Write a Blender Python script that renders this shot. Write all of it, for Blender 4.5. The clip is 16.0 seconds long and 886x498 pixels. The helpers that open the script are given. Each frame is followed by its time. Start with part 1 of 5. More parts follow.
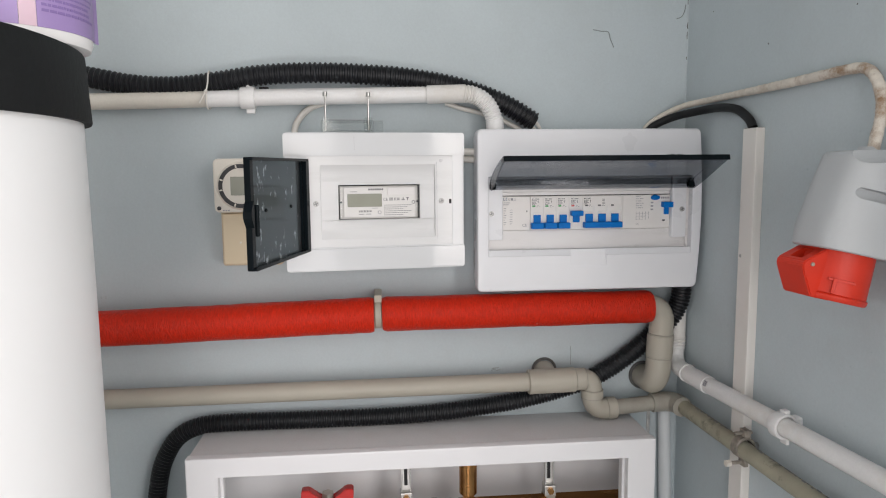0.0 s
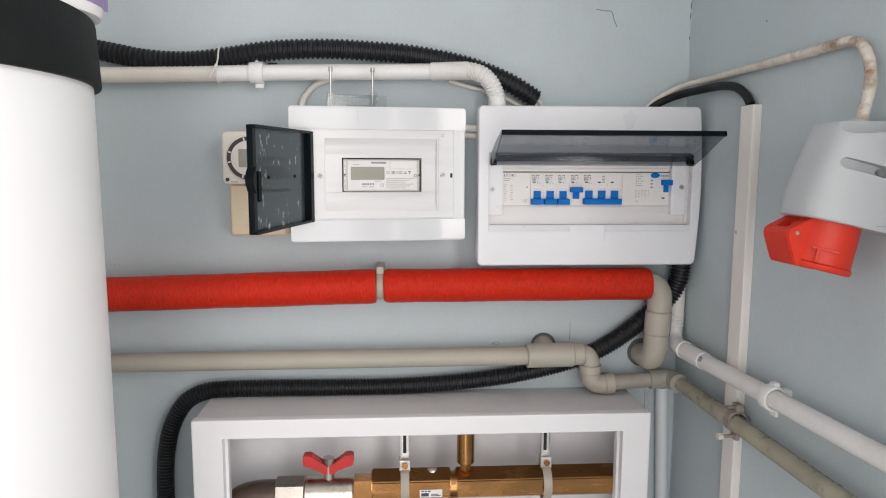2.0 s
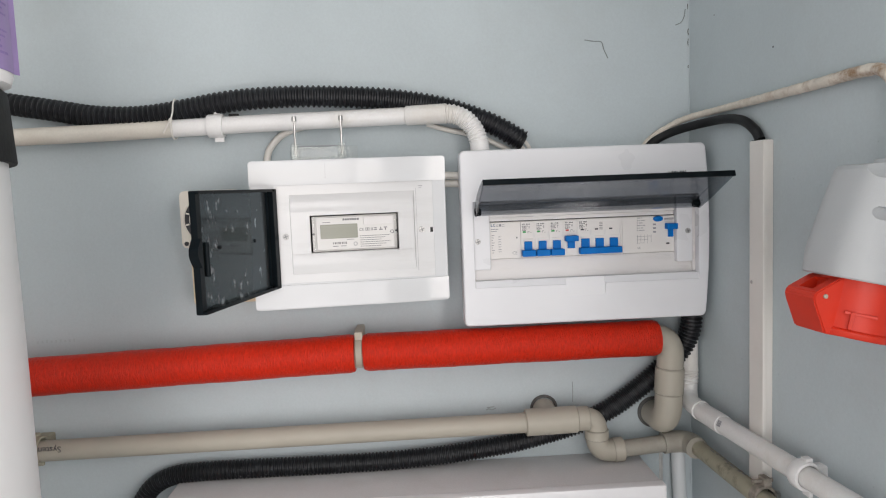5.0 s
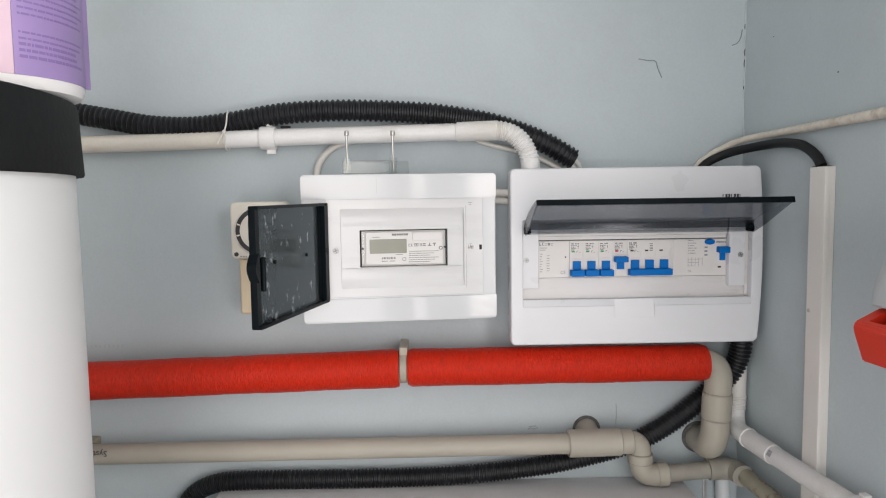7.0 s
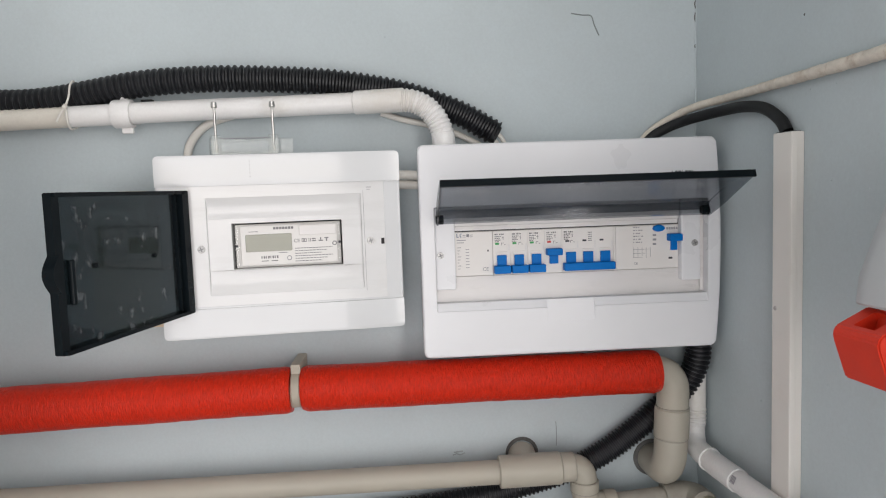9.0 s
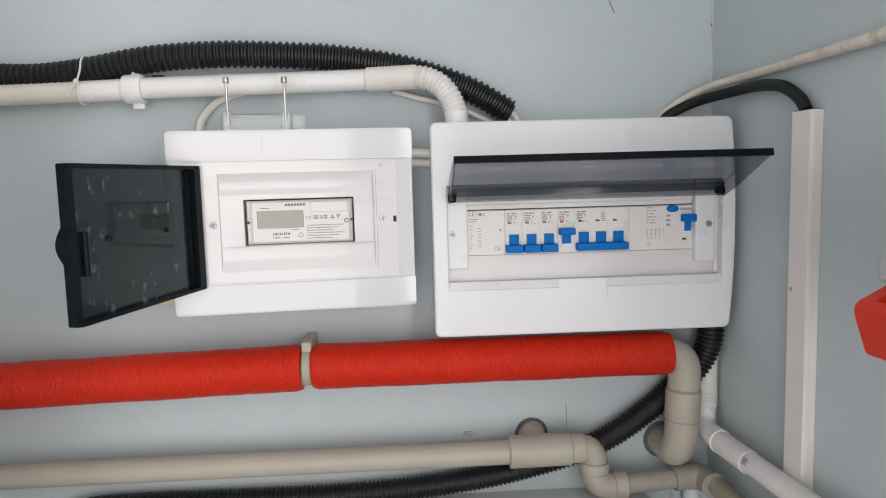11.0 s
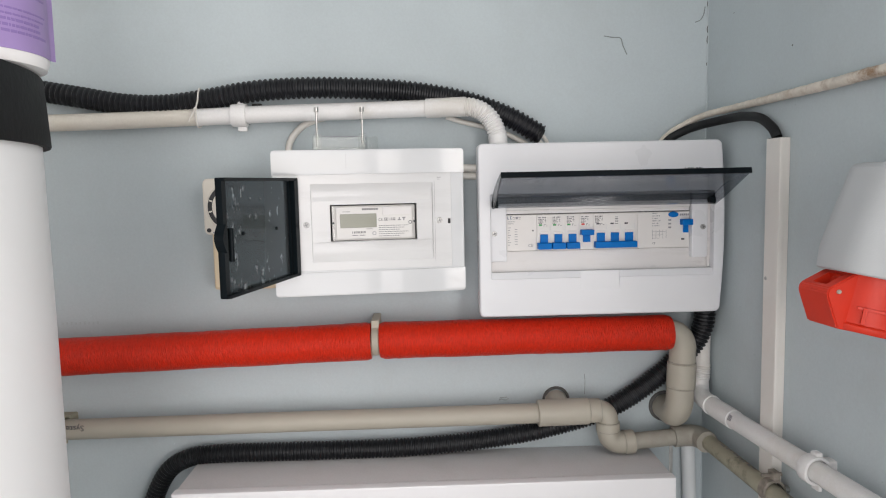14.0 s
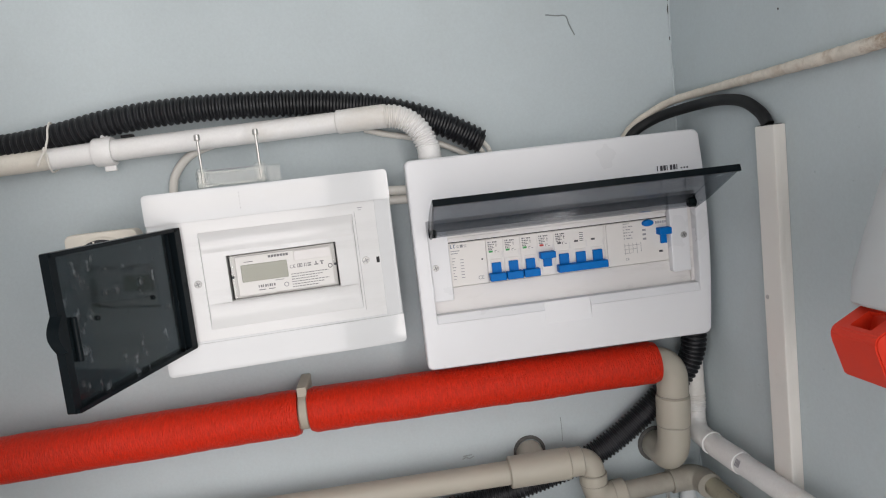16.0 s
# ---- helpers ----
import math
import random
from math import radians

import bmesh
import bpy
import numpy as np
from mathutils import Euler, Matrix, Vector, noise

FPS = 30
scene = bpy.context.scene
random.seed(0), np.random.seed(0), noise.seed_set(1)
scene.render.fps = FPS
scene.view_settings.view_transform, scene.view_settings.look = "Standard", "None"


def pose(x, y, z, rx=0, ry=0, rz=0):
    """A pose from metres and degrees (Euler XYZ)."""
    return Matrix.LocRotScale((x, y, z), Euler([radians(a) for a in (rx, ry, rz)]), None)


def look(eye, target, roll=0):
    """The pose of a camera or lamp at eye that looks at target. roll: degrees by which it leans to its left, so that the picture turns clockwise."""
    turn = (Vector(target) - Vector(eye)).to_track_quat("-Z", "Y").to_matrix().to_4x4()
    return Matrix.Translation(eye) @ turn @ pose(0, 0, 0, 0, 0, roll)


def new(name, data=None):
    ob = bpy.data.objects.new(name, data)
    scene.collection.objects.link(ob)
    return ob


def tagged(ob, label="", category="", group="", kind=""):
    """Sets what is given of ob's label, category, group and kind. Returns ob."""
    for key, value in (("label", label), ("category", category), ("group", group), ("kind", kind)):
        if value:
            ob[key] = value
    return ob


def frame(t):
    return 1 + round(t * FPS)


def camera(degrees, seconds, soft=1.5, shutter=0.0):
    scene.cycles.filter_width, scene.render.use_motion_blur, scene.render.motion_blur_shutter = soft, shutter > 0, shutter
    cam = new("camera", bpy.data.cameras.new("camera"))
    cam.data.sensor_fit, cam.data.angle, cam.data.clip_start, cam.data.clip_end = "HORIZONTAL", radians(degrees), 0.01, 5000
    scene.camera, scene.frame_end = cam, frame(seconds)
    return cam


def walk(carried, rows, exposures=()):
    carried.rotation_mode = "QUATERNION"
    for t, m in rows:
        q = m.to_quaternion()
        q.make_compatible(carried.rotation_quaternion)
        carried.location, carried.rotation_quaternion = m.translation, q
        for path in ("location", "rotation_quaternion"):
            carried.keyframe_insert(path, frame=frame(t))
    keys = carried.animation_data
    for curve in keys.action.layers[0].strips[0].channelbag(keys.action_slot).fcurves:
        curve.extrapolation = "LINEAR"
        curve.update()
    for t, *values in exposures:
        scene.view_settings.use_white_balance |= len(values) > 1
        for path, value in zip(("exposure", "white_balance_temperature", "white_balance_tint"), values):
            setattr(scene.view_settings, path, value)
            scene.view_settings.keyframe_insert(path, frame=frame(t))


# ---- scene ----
cam = camera(65.6, 16.0, soft=1.1)
PATH = [
    (0, (0.178, 0.129, 1.506), (0.362, 2.107, 1.272), -0.5),
    (0.5, (0.186, 0.141, 1.506), (0.399, 2.112, 1.239), -1.1),
    (1, (0.198, 0.162, 1.489), (0.407, 2.131, 1.203), 0.3),
    (1.5, (0.211, 0.153, 1.472), (0.48, 2.117, 1.208), 1.3),
    (2, (0.203, 0.104, 1.481), (0.324, 2.085, 1.232), 0.2),
    (2.5, (0.208, 0.101, 1.489), (0.362, 2.09, 1.345), 0.0),
    (3, (0.216, 0.123, 1.496), (0.387, 2.107, 1.311), -0.2),
    (3.5, (0.238, 0.142, 1.51), (0.364, 2.13, 1.33), -2.7),
    (3.7, (0.234, 0.142, 1.513), (0.329, 2.132, 1.336), -3.2),
    (5.8, (0.246, 0.214, 1.512), (0.326, 2.204, 1.331), -1.4),
    (6, (0.237, 0.21, 1.516), (0.25, 2.201, 1.324), -1.7),
    (6.5, (0.214, 0.195, 1.523), (0.225, 2.188, 1.359), -0.8),
    (7, (0.213, 0.196, 1.527), (0.24, 2.19, 1.365), -0.8),
    (7.5, (0.219, 0.21, 1.526), (0.243, 2.203, 1.36), -1.3),
    (8, (0.237, 0.237, 1.523), (0.237, 2.228, 1.328), -2.1),
    (8.5, (0.261, 0.312, 1.513), (0.368, 2.301, 1.338), -1.2),
    (9, (0.29, 0.332, 1.511), (0.392, 2.322, 1.339), -2.0),
    (9.2, (0.297, 0.332, 1.51), (0.375, 2.324, 1.346), -2.3),
    (11.5, (0.281, 0.339, 1.501), (0.378, 2.323, 1.269), -1.2),
    (12, (0.288, 0.344, 1.502), (0.393, 2.325, 1.249), -0.9),
    (12.5, (0.288, 0.336, 1.504), (0.369, 2.319, 1.253), -2.1),
    (13, (0.277, 0.303, 1.513), (0.3, 2.292, 1.305), -2.2),
    (13.5, (0.254, 0.257, 1.511), (0.32, 2.247, 1.324), -1.6),
    (14, (0.235, 0.178, 1.509), (0.294, 2.168, 1.318), -1.2),
    (14.5, (0.272, 0.148, 1.515), (0.271, 2.142, 1.367), -0.5),
    (15, (0.299, 0.165, 1.521), (0.23, 2.157, 1.348), -1.8),
    (15.5, (0.275, 0.239, 1.53), (0.403, 2.227, 1.362), -4.7),
    (16, (0.279, 0.331, 1.545), (0.432, 2.311, 1.308), -6.5),
]
walk(cam, [(t, look(eye, target, roll)) for t, eye, target, roll in PATH], ((0.0, -0.26), (1.0, -0.17), (1.5, -0.11), (2.0, -0.11), (2.5, -0.22), (3.5, -0.16), (6.0, -0.13), (9.0, -0.15), (12.5, -0.10), (16.0, -0.17)))

# ---- light ----
world = bpy.data.worlds.new("world")
scene.world = world
world.use_nodes = True
_wn = world.node_tree.nodes
_sky = _wn.new("ShaderNodeTexSky")
_sky.sky_type, _sky.sun_disc = "NISHITA", False
_sky.sun_elevation, _sky.sun_rotation = radians(40), radians(200)
world.node_tree.links.new(_sky.outputs[0], _wn["Background"].inputs[0])
_wn["Background"].inputs[1].default_value = 0.10

REAR_Y = -1.45
DOOR_X0, DOOR_X1, DOOR_TOP = -0.40, 0.52, 2.06               # open doorway in the wall behind the camera
WIN_A0, WIN_A1, WIN_Z0, WIN_Z1 = 0.82, 1.67, 0.95, 2.12      # window in the side wall, behind the camera


def area_lamp(name, m, width, height, power, colour):
    lamp = bpy.data.lights.new(name, "AREA")
    lamp.shape, lamp.size, lamp.size_y = "RECTANGLE", width, height
    lamp.energy, lamp.color = power, colour
    ob = new(name, lamp)
    ob.matrix_world = m
    return ob


DAY = (0.985, 0.930, 0.928)
SIDE_DAY = (1.0, 0.922, 0.885)
# daylight in the window of the side wall, behind the camera
_e = Vector((0.600 + 0.09 * (WIN_A0 + WIN_A1) / 2 + 0.03, 1.053 - (WIN_A0 + WIN_A1) / 2, (WIN_Z0 + WIN_Z1) / 2))
area_lamp("window_daylight", look(_e, _e + Vector((-1, -0.09, 0))), WIN_A1 - WIN_A0 - 0.02, WIN_Z1 - WIN_Z0 - 0.02, 23.0, SIDE_DAY)
area_lamp("doorway_daylight", look((0.06, REAR_Y + 0.02, 1.08), (0.06, 1.0, 1.08)), 0.90, 1.92, 21.2, DAY)

# ---- materials ----


def material(name, colour, rough=0.5, metal=0.0, vary=0.06, scale=30.0, bump=0.0, bump_scale=200.0, stain=0.0,
             stain_colour=(0.2, 0.16, 0.1), stain_scale=8.0, stain_at=0.6, spec=0.5, stretch=(1, 1, 1), coat=0.0, grain=0.0, grain_scale=420.0, stain_run=None):
    m = bpy.data.materials.new(name)
    m.use_nodes = True
    nodes, links = m.node_tree.nodes, m.node_tree.links
    b = nodes["Principled BSDF"]
    b.inputs["Metallic"].default_value = metal
    b.inputs["Specular IOR Level"].default_value = spec
    b.inputs["Coat Weight"].default_value = coat
    tc = nodes.new("ShaderNodeTexCoord")
    mp = nodes.new("ShaderNodeMapping")
    mp.inputs["Scale"].default_value = stretch
    links.new(tc.outputs["Object"], mp.inputs["Vector"])
    n1 = nodes.new("ShaderNodeTexNoise")
    n1.inputs["Scale"].default_value, n1.inputs["Detail"].default_value = scale, 5
    links.new(mp.outputs[0], n1.inputs["Vector"])
    ramp = nodes.new("ShaderNodeMapRange")
    ramp.inputs["From Min"].default_value, ramp.inputs["From Max"].default_value = 0.3, 0.7
    ramp.inputs["To Min"].default_value, ramp.inputs["To Max"].default_value = 1 - vary, 1 + vary
    links.new(n1.outputs["Fac"], ramp.inputs["Value"])
    mul = nodes.new("ShaderNodeMix")
    mul.data_type, mul.blend_type = "RGBA", "MULTIPLY"
    mul.inputs[0].default_value = 1.0
    mul.inputs[6].default_value = (*colour, 1)
    links.new(ramp.outputs[0], mul.inputs[7])
    last = mul.outputs[2]
    if grain:
        ng = nodes.new("ShaderNodeTexNoise")
        ng.inputs["Scale"].default_value, ng.inputs["Detail"].default_value, ng.inputs["Roughness"].default_value = grain_scale, 3, 0.7
        links.new(mp.outputs[0], ng.inputs["Vector"])
        rg = nodes.new("ShaderNodeMapRange")
        rg.inputs["From Min"].default_value, rg.inputs["From Max"].default_value = 0.3, 0.7
        rg.inputs["To Min"].default_value, rg.inputs["To Max"].default_value = 1 - grain, 1 + grain
        links.new(ng.outputs["Fac"], rg.inputs["Value"])
        mg = nodes.new("ShaderNodeMix")
        mg.data_type, mg.blend_type = "RGBA", "MULTIPLY"
        mg.inputs[0].default_value = 1.0
        links.new(last, mg.inputs[6])
        links.new(rg.outputs[0], mg.inputs[7])
        last = mg.outputs[2]
    if stain:
        n2 = nodes.new("ShaderNodeTexNoise")
        n2.inputs["Scale"].default_value, n2.inputs["Detail"].default_value, n2.inputs["Roughness"].default_value = stain_scale, 9, 0.68
        links.new(mp.outputs[0], n2.inputs["Vector"])
        r2 = nodes.new("ShaderNodeMapRange")
        r2.inputs["From Min"].default_value, r2.inputs["From Max"].default_value = stain_at, stain_at + 0.18
        r2.inputs["To Max"].default_value = stain
        links.new(n2.outputs["Fac"], r2.inputs["Value"])
        amount = r2.outputs[0]
        if stain_run:
            # thicker towards one end, along the object's y
            sy = nodes.new("ShaderNodeSeparateXYZ")
            links.new(tc.outputs["Object"], sy.inputs[0])
            ry = nodes.new("ShaderNodeMapRange")
            ry.inputs["From Min"].default_value, ry.inputs["From Max"].default_value = stain_run
            ry.inputs["To Min"].default_value = 0.12
            links.new(sy.outputs[1], ry.inputs["Value"])
            my = nodes.new("ShaderNodeMath")
            my.operation = "MULTIPLY"
            links.new(amount, my.inputs[0])
            links.new(ry.outputs[0], my.inputs[1])
            amount = my.outputs[0]
        mx = nodes.new("ShaderNodeMix")
        mx.data_type = "RGBA"
        links.new(amount, mx.inputs[0])
        links.new(last, mx.inputs[6])
        mx.inputs[7].default_value = (*stain_colour, 1)
        last = mx.outputs[2]
    links.new(last, b.inputs["Base Color"])
    rr_ = nodes.new("ShaderNodeMapRange")
    rr_.inputs["From Min"].default_value, rr_.inputs["From Max"].default_value = 0.25, 0.75
    rr_.inputs["To Min"].default_value, rr_.inputs["To Max"].default_value = max(0.03, rough - 0.06), min(1, rough + 0.06)
    links.new(n1.outputs["Fac"], rr_.inputs["Value"])
    links.new(rr_.outputs[0], b.inputs["Roughness"])
    if bump:
        n3 = nodes.new("ShaderNodeTexNoise")
        n3.inputs["Scale"].default_value, n3.inputs["Detail"].default_value = bump_scale, 4
        links.new(mp.outputs[0], n3.inputs["Vector"])
        bp = nodes.new("ShaderNodeBump")
        bp.inputs["Strength"].default_value, bp.inputs["Distance"].default_value = bump, 0.002
        links.new(n3.outputs["Fac"], bp.inputs["Height"])
        links.new(bp.outputs[0], b.inputs["Normal"])
    return m


def clear_material(name, tint, rough=0.05, ripple=0.08, face=0.035, smear=None, gloss=(0.8, 0.8, 0.8)):
    """Clear or smoked plastic: light goes straight through, tinted, with a glossy skin."""
    m = bpy.data.materials.new(name)
    m.use_nodes = True
    nodes, links = m.node_tree.nodes, m.node_tree.links
    nodes.remove(nodes["Principled BSDF"])
    tr = nodes.new("ShaderNodeBsdfTransparent")
    tr.inputs[0].default_value = (*tint, 1)
    gl = nodes.new("ShaderNodeBsdfGlossy")
    gl.inputs["Color"].default_value = (*gloss, 1)
    gl.inputs["Roughness"].default_value = rough
    tc = nodes.new("ShaderNodeTexCoord")
    nz = nodes.new("ShaderNodeTexNoise")
    nz.inputs["Scale"].default_value, nz.inputs["Detail"].default_value = 45, 4
    links.new(tc.outputs["Object"], nz.inputs["Vector"])
    mr = nodes.new("ShaderNodeMapRange")
    mr.inputs["To Min"].default_value, mr.inputs["To Max"].default_value = rough * 0.6, rough * 2.2
    links.new(nz.outputs["Fac"], mr.inputs["Value"])
    links.new(mr.outputs[0], gl.inputs["Roughness"])
    wave = nodes.new("ShaderNodeTexNoise")
    wave.inputs["Scale"].default_value, wave.inputs["Detail"].default_value = 70, 3
    links.new(tc.outputs["Object"], wave.inputs["Vector"])
    bp = nodes.new("ShaderNodeBump")
    bp.inputs["Strength"].default_value, bp.inputs["Distance"].default_value = ripple, 0.002
    links.new(wave.outputs["Fac"], bp.inputs["Height"])
    links.new(bp.outputs[0], gl.inputs["Normal"])
    lw = nodes.new("ShaderNodeLayerWeight")
    pw = nodes.new("ShaderNodeMath")
    pw.operation = "POWER"
    pw.inputs[1].default_value = 4.0
    links.new(lw.outputs["Facing"], pw.inputs[0])
    fr = nodes.new("ShaderNodeMapRange")
    fr.inputs["To Min"].default_value, fr.inputs["To Max"].default_value = face, 0.6
    links.new(pw.outputs[0], fr.inputs["Value"])
    mx = nodes.new("ShaderNodeMixShader")
    links.new(fr.outputs[0], mx.inputs[0])
    links.new(tr.outputs[0], mx.inputs[1])
    links.new(gl.outputs[0], mx.inputs[2])
    skin = mx.outputs[0]
    if smear:
        # dried smears in a band of the sheet, x from smear[0] to smear[1], and along its foot
        mp = nodes.new("ShaderNodeMapping")
        mp.inputs["Scale"].default_value = (95, 55, 40)
        links.new(tc.outputs["Object"], mp.inputs["Vector"])
        sn = nodes.new("ShaderNodeTexNoise")
        sn.inputs["Scale"].default_value, sn.inputs["Detail"].default_value, sn.inputs["Roughness"].default_value = 1.0, 6, 0.65
        links.new(mp.outputs[0], sn.inputs["Vector"])
        sp = nodes.new("ShaderNodeSeparateXYZ")
        links.new(tc.outputs["Object"], sp.inputs[0])
        mid, half = (smear[0] + smear[1]) / 2, (smear[1] - smear[0]) / 2
        off = nodes.new("ShaderNodeMath")
        off.operation = "SUBTRACT"
        off.inputs[1].default_value = mid
        links.new(sp.outputs[0], off.inputs[0])
        far = nodes.new("ShaderNodeMath")
        far.operation = "ABSOLUTE"
        links.new(off.outputs[0], far.inputs[0])
        band = nodes.new("ShaderNodeMapRange")
        band.inputs["From Min"].default_value, band.inputs["From Max"].default_value = 0.0, half
        band.inputs["To Min"].default_value, band.inputs["To Max"].default_value = 0.10, 0.0
        links.new(far.outputs[0], band.inputs["Value"])
        foot = nodes.new("ShaderNodeMapRange")
        foot.inputs["From Min"].default_value, foot.inputs["From Max"].default_value = smear[2], smear[3]
        foot.inputs["To Min"].default_value, foot.inputs["To Max"].default_value = 0.045, 0.0
        links.new(sp.outputs[1], foot.inputs["Value"])
        both = nodes.new("ShaderNodeMath")
        both.operation = "MAXIMUM"
        links.new(band.outputs[0], both.inputs[0])
        links.new(foot.outputs[0], both.inputs[1])
        add = nodes.new("ShaderNodeMath")
        add.operation = "ADD"
        links.new(sn.outputs["Fac"], add.inputs[0])
        links.new(both.outputs[0], add.inputs[1])
        cut = nodes.new("ShaderNodeMapRange")
        cut.inputs["From Min"].default_value, cut.inputs["From Max"].default_value = 0.615, 0.76
        cut.inputs["To Max"].default_value = 0.9
        links.new(add.outputs[0], cut.inputs["Value"])
        slant = nodes.new("ShaderNodeMath")
        slant.operation = "POWER"
        slant.inputs[1].default_value = 3.5
        links.new(lw.outputs["Facing"], slant.inputs[0])
        gain = nodes.new("ShaderNodeMath")
        gain.operation, gain.use_clamp = "MULTIPLY", True
        gain.inputs[1].default_value = 5.5
        links.new(slant.outputs[0], gain.inputs[0])
        haze = nodes.new("ShaderNodeMath")
        haze.operation, haze.use_clamp = "ADD", True
        haze.inputs[1].default_value = 0.11
        links.new(cut.outputs[0], haze.inputs[0])
        veil = nodes.new("ShaderNodeMath")
        veil.operation = "MULTIPLY"
        links.new(gain.outputs[0], veil.inputs[0])
        links.new(haze.outputs[0], veil.inputs[1])
        dry = nodes.new("ShaderNodeBsdfGlossy")
        dry.inputs["Color"].default_value = (0.74, 0.79, 0.82, 1)
        dry.inputs["Roughness"].default_value = 0.6
        mx2 = nodes.new("ShaderNodeMixShader")
        links.new(veil.outputs[0], mx2.inputs[0])
        links.new(skin, mx2.inputs[1])
        links.new(dry.outputs[0], mx2.inputs[2])
        skin = mx2.outputs[0]
    links.new(skin, nodes["Material Output"].inputs[0])
    return m


WALL = material("wall_paint", (0.480, 0.542, 0.562), 0.60, vary=0.06, scale=5, bump=0.20, bump_scale=42, grain=0.030, grain_scale=330, stain=0.22, stain_colour=(0.39, 0.42, 0.415), stain_scale=7, stain_at=0.52, spec=0.3)
REARWALL = material("rear_wall_paint", (0.82, 0.83, 0.83), 0.7, vary=0.05, scale=4, bump=0.1, bump_scale=60)
CEIL = material("ceiling_paint", (0.80, 0.81, 0.81), 0.75, vary=0.04, scale=4, bump=0.1, bump_scale=70)
FLOOR = material("floor_concrete", (0.20, 0.195, 0.185), 0.75, vary=0.12, scale=9, bump=0.25, bump_scale=80, stain=0.3, stain_scale=5)
GLOSSWHITE = material("glossy_white_plastic", (0.66, 0.675, 0.685), 0.07, vary=0.02, scale=14, bump=0.06, bump_scale=16, stretch=(0.5, 1.6, 1), stain=0.2, stain_colour=(0.6, 0.6, 0.6), stain_scale=25)
PANELGLOSS = material("glossy_inner_panel", (0.71, 0.715, 0.715), 0.13, vary=0.03, scale=14, bump=0.22, bump_scale=22, stretch=(0.35, 2.2, 1), stain=0.40, stain_colour=(0.56, 0.56, 0.55), stain_scale=18, stain_at=0.53)
SATINWHITE = material("satin_white_plastic", (0.75, 0.76, 0.78), 0.30, vary=0.015, scale=12, bump=0.03, bump_scale=900, stain=0.03, stain_colour=(0.55, 0.55, 0.54), stain_scale=18)
INNERWHITE = material("inner_white_plastic", (0.72, 0.705, 0.695), 0.30, vary=0.03, scale=20, stain=0.3, stain_colour=(0.55, 0.54, 0.51), stain_scale=26, stain_at=0.54, stretch=(0.5, 2, 1))
MODULE = material("breaker_light_grey_plastic", (0.765, 0.745, 0.72), 0.42, vary=0.02, scale=40)
METERFACE = material("meter_face", (0.72, 0.71, 0.69), 0.35, vary=0.02, scale=60)
BLUE = material("blue_toggle_plastic", (0.0, 0.155, 0.52), 0.42, vary=0.06, scale=60, spec=0.12)
PRINT = material("dark_print", (0.05, 0.05, 0.06), 0.6)
PRINTFINE = material("fine_dark_print", (0.17, 0.17, 0.18), 0.6)
PRINTGREY = material("grey_print", (0.30, 0.30, 0.32), 0.6)
PRINTBLUE = material("blue_print", (0.16, 0.22, 0.30), 0.6)
GREENDOT = material("green_indicator", (0.03, 0.33, 0.08), 0.4)
REDDOT = material("red_indicator", (0.55, 0.03, 0.02), 0.4)
# near-black that paints the shade inside gaps, slots, recesses and open ends
BLACKHOLE = material("dark_gap", (0.012, 0.012, 0.013), 0.7)
LCD = material("lcd_glass", (0.30, 0.305, 0.25), 0.16, vary=0.05, scale=25)
SMOKE = clear_material("smoked_clear_plastic", (0.62, 0.635, 0.655), 0.07)
SMOKEDARK = clear_material("smoked_door_plastic", (0.120, 0.156, 0.170), 0.05, 0.03, 0.044, (0.116, 0.156, -0.141, -0.105), (0.55, 0.66, 0.72))
SMOKEEDGE = material("smoked_plastic_edge", (0.006, 0.009, 0.011), 0.22, vary=0.1, scale=40, spec=0.07)
CLEAR = clear_material("clear_plastic", (0.93, 0.935, 0.93), 0.06)
STEEL = material("zinc_steel", (0.55, 0.54, 0.52), 0.32, 1.0, vary=0.12, scale=120)
DARKSTEEL = material("dull_steel", (0.42, 0.42, 0.41), 0.45, 1.0, vary=0.2, scale=150)
BLACKHOSE = material("black_conduit_plastic", (0.0095, 0.0105, 0.0125), 0.40, vary=0.25, scale=22, stain=0.25, stain_colour=(0.035, 0.035, 0.038), stain_scale=40, spec=0.4)
WHITEPVC = material("white_pvc_conduit", (0.76, 0.76, 0.75), 0.38, vary=0.025, scale=14, stain=0.5, stain_colour=(0.56, 0.51, 0.42), stain_scale=7, stain_at=0.52, grain=0.03)
OLDPVC = material("yellowed_pvc_conduit", (0.66, 0.63, 0.56), 0.42, vary=0.04, scale=12, stain=0.5, stain_colour=(0.50, 0.45, 0.36), stain_scale=10, stain_at=0.52, grain=0.04)
IVORYDUCT = material("ivory_trunking", (0.72, 0.70, 0.66), 0.42, vary=0.03, scale=12, stain=0.3, stain_colour=(0.58, 0.54, 0.48), stain_scale=14, stain_at=0.55)
BEIGE = material("beige_ppr_plastic", (0.405, 0.380, 0.318), 0.48, vary=0.05, scale=18, stain=0.34, stain_colour=(0.42, 0.38, 0.31), stain_scale=16, stain_at=0.57)
GRIMYBEIGE = material("grimy_beige_ppr", (0.33, 0.315, 0.27), 0.55, vary=0.06, scale=18, stain=0.5, stain_colour=(0.22, 0.20, 0.17), stain_scale=18, stain_at=0.54)
DIRTYPIPE = material("dirty_grey_pipe", (0.33, 0.315, 0.24), 0.65, vary=0.14, scale=30, bump=0.25, bump_scale=260, stain=0.85, stain_colour=(0.06, 0.055, 0.042), stain_scale=48, stain_at=0.55)
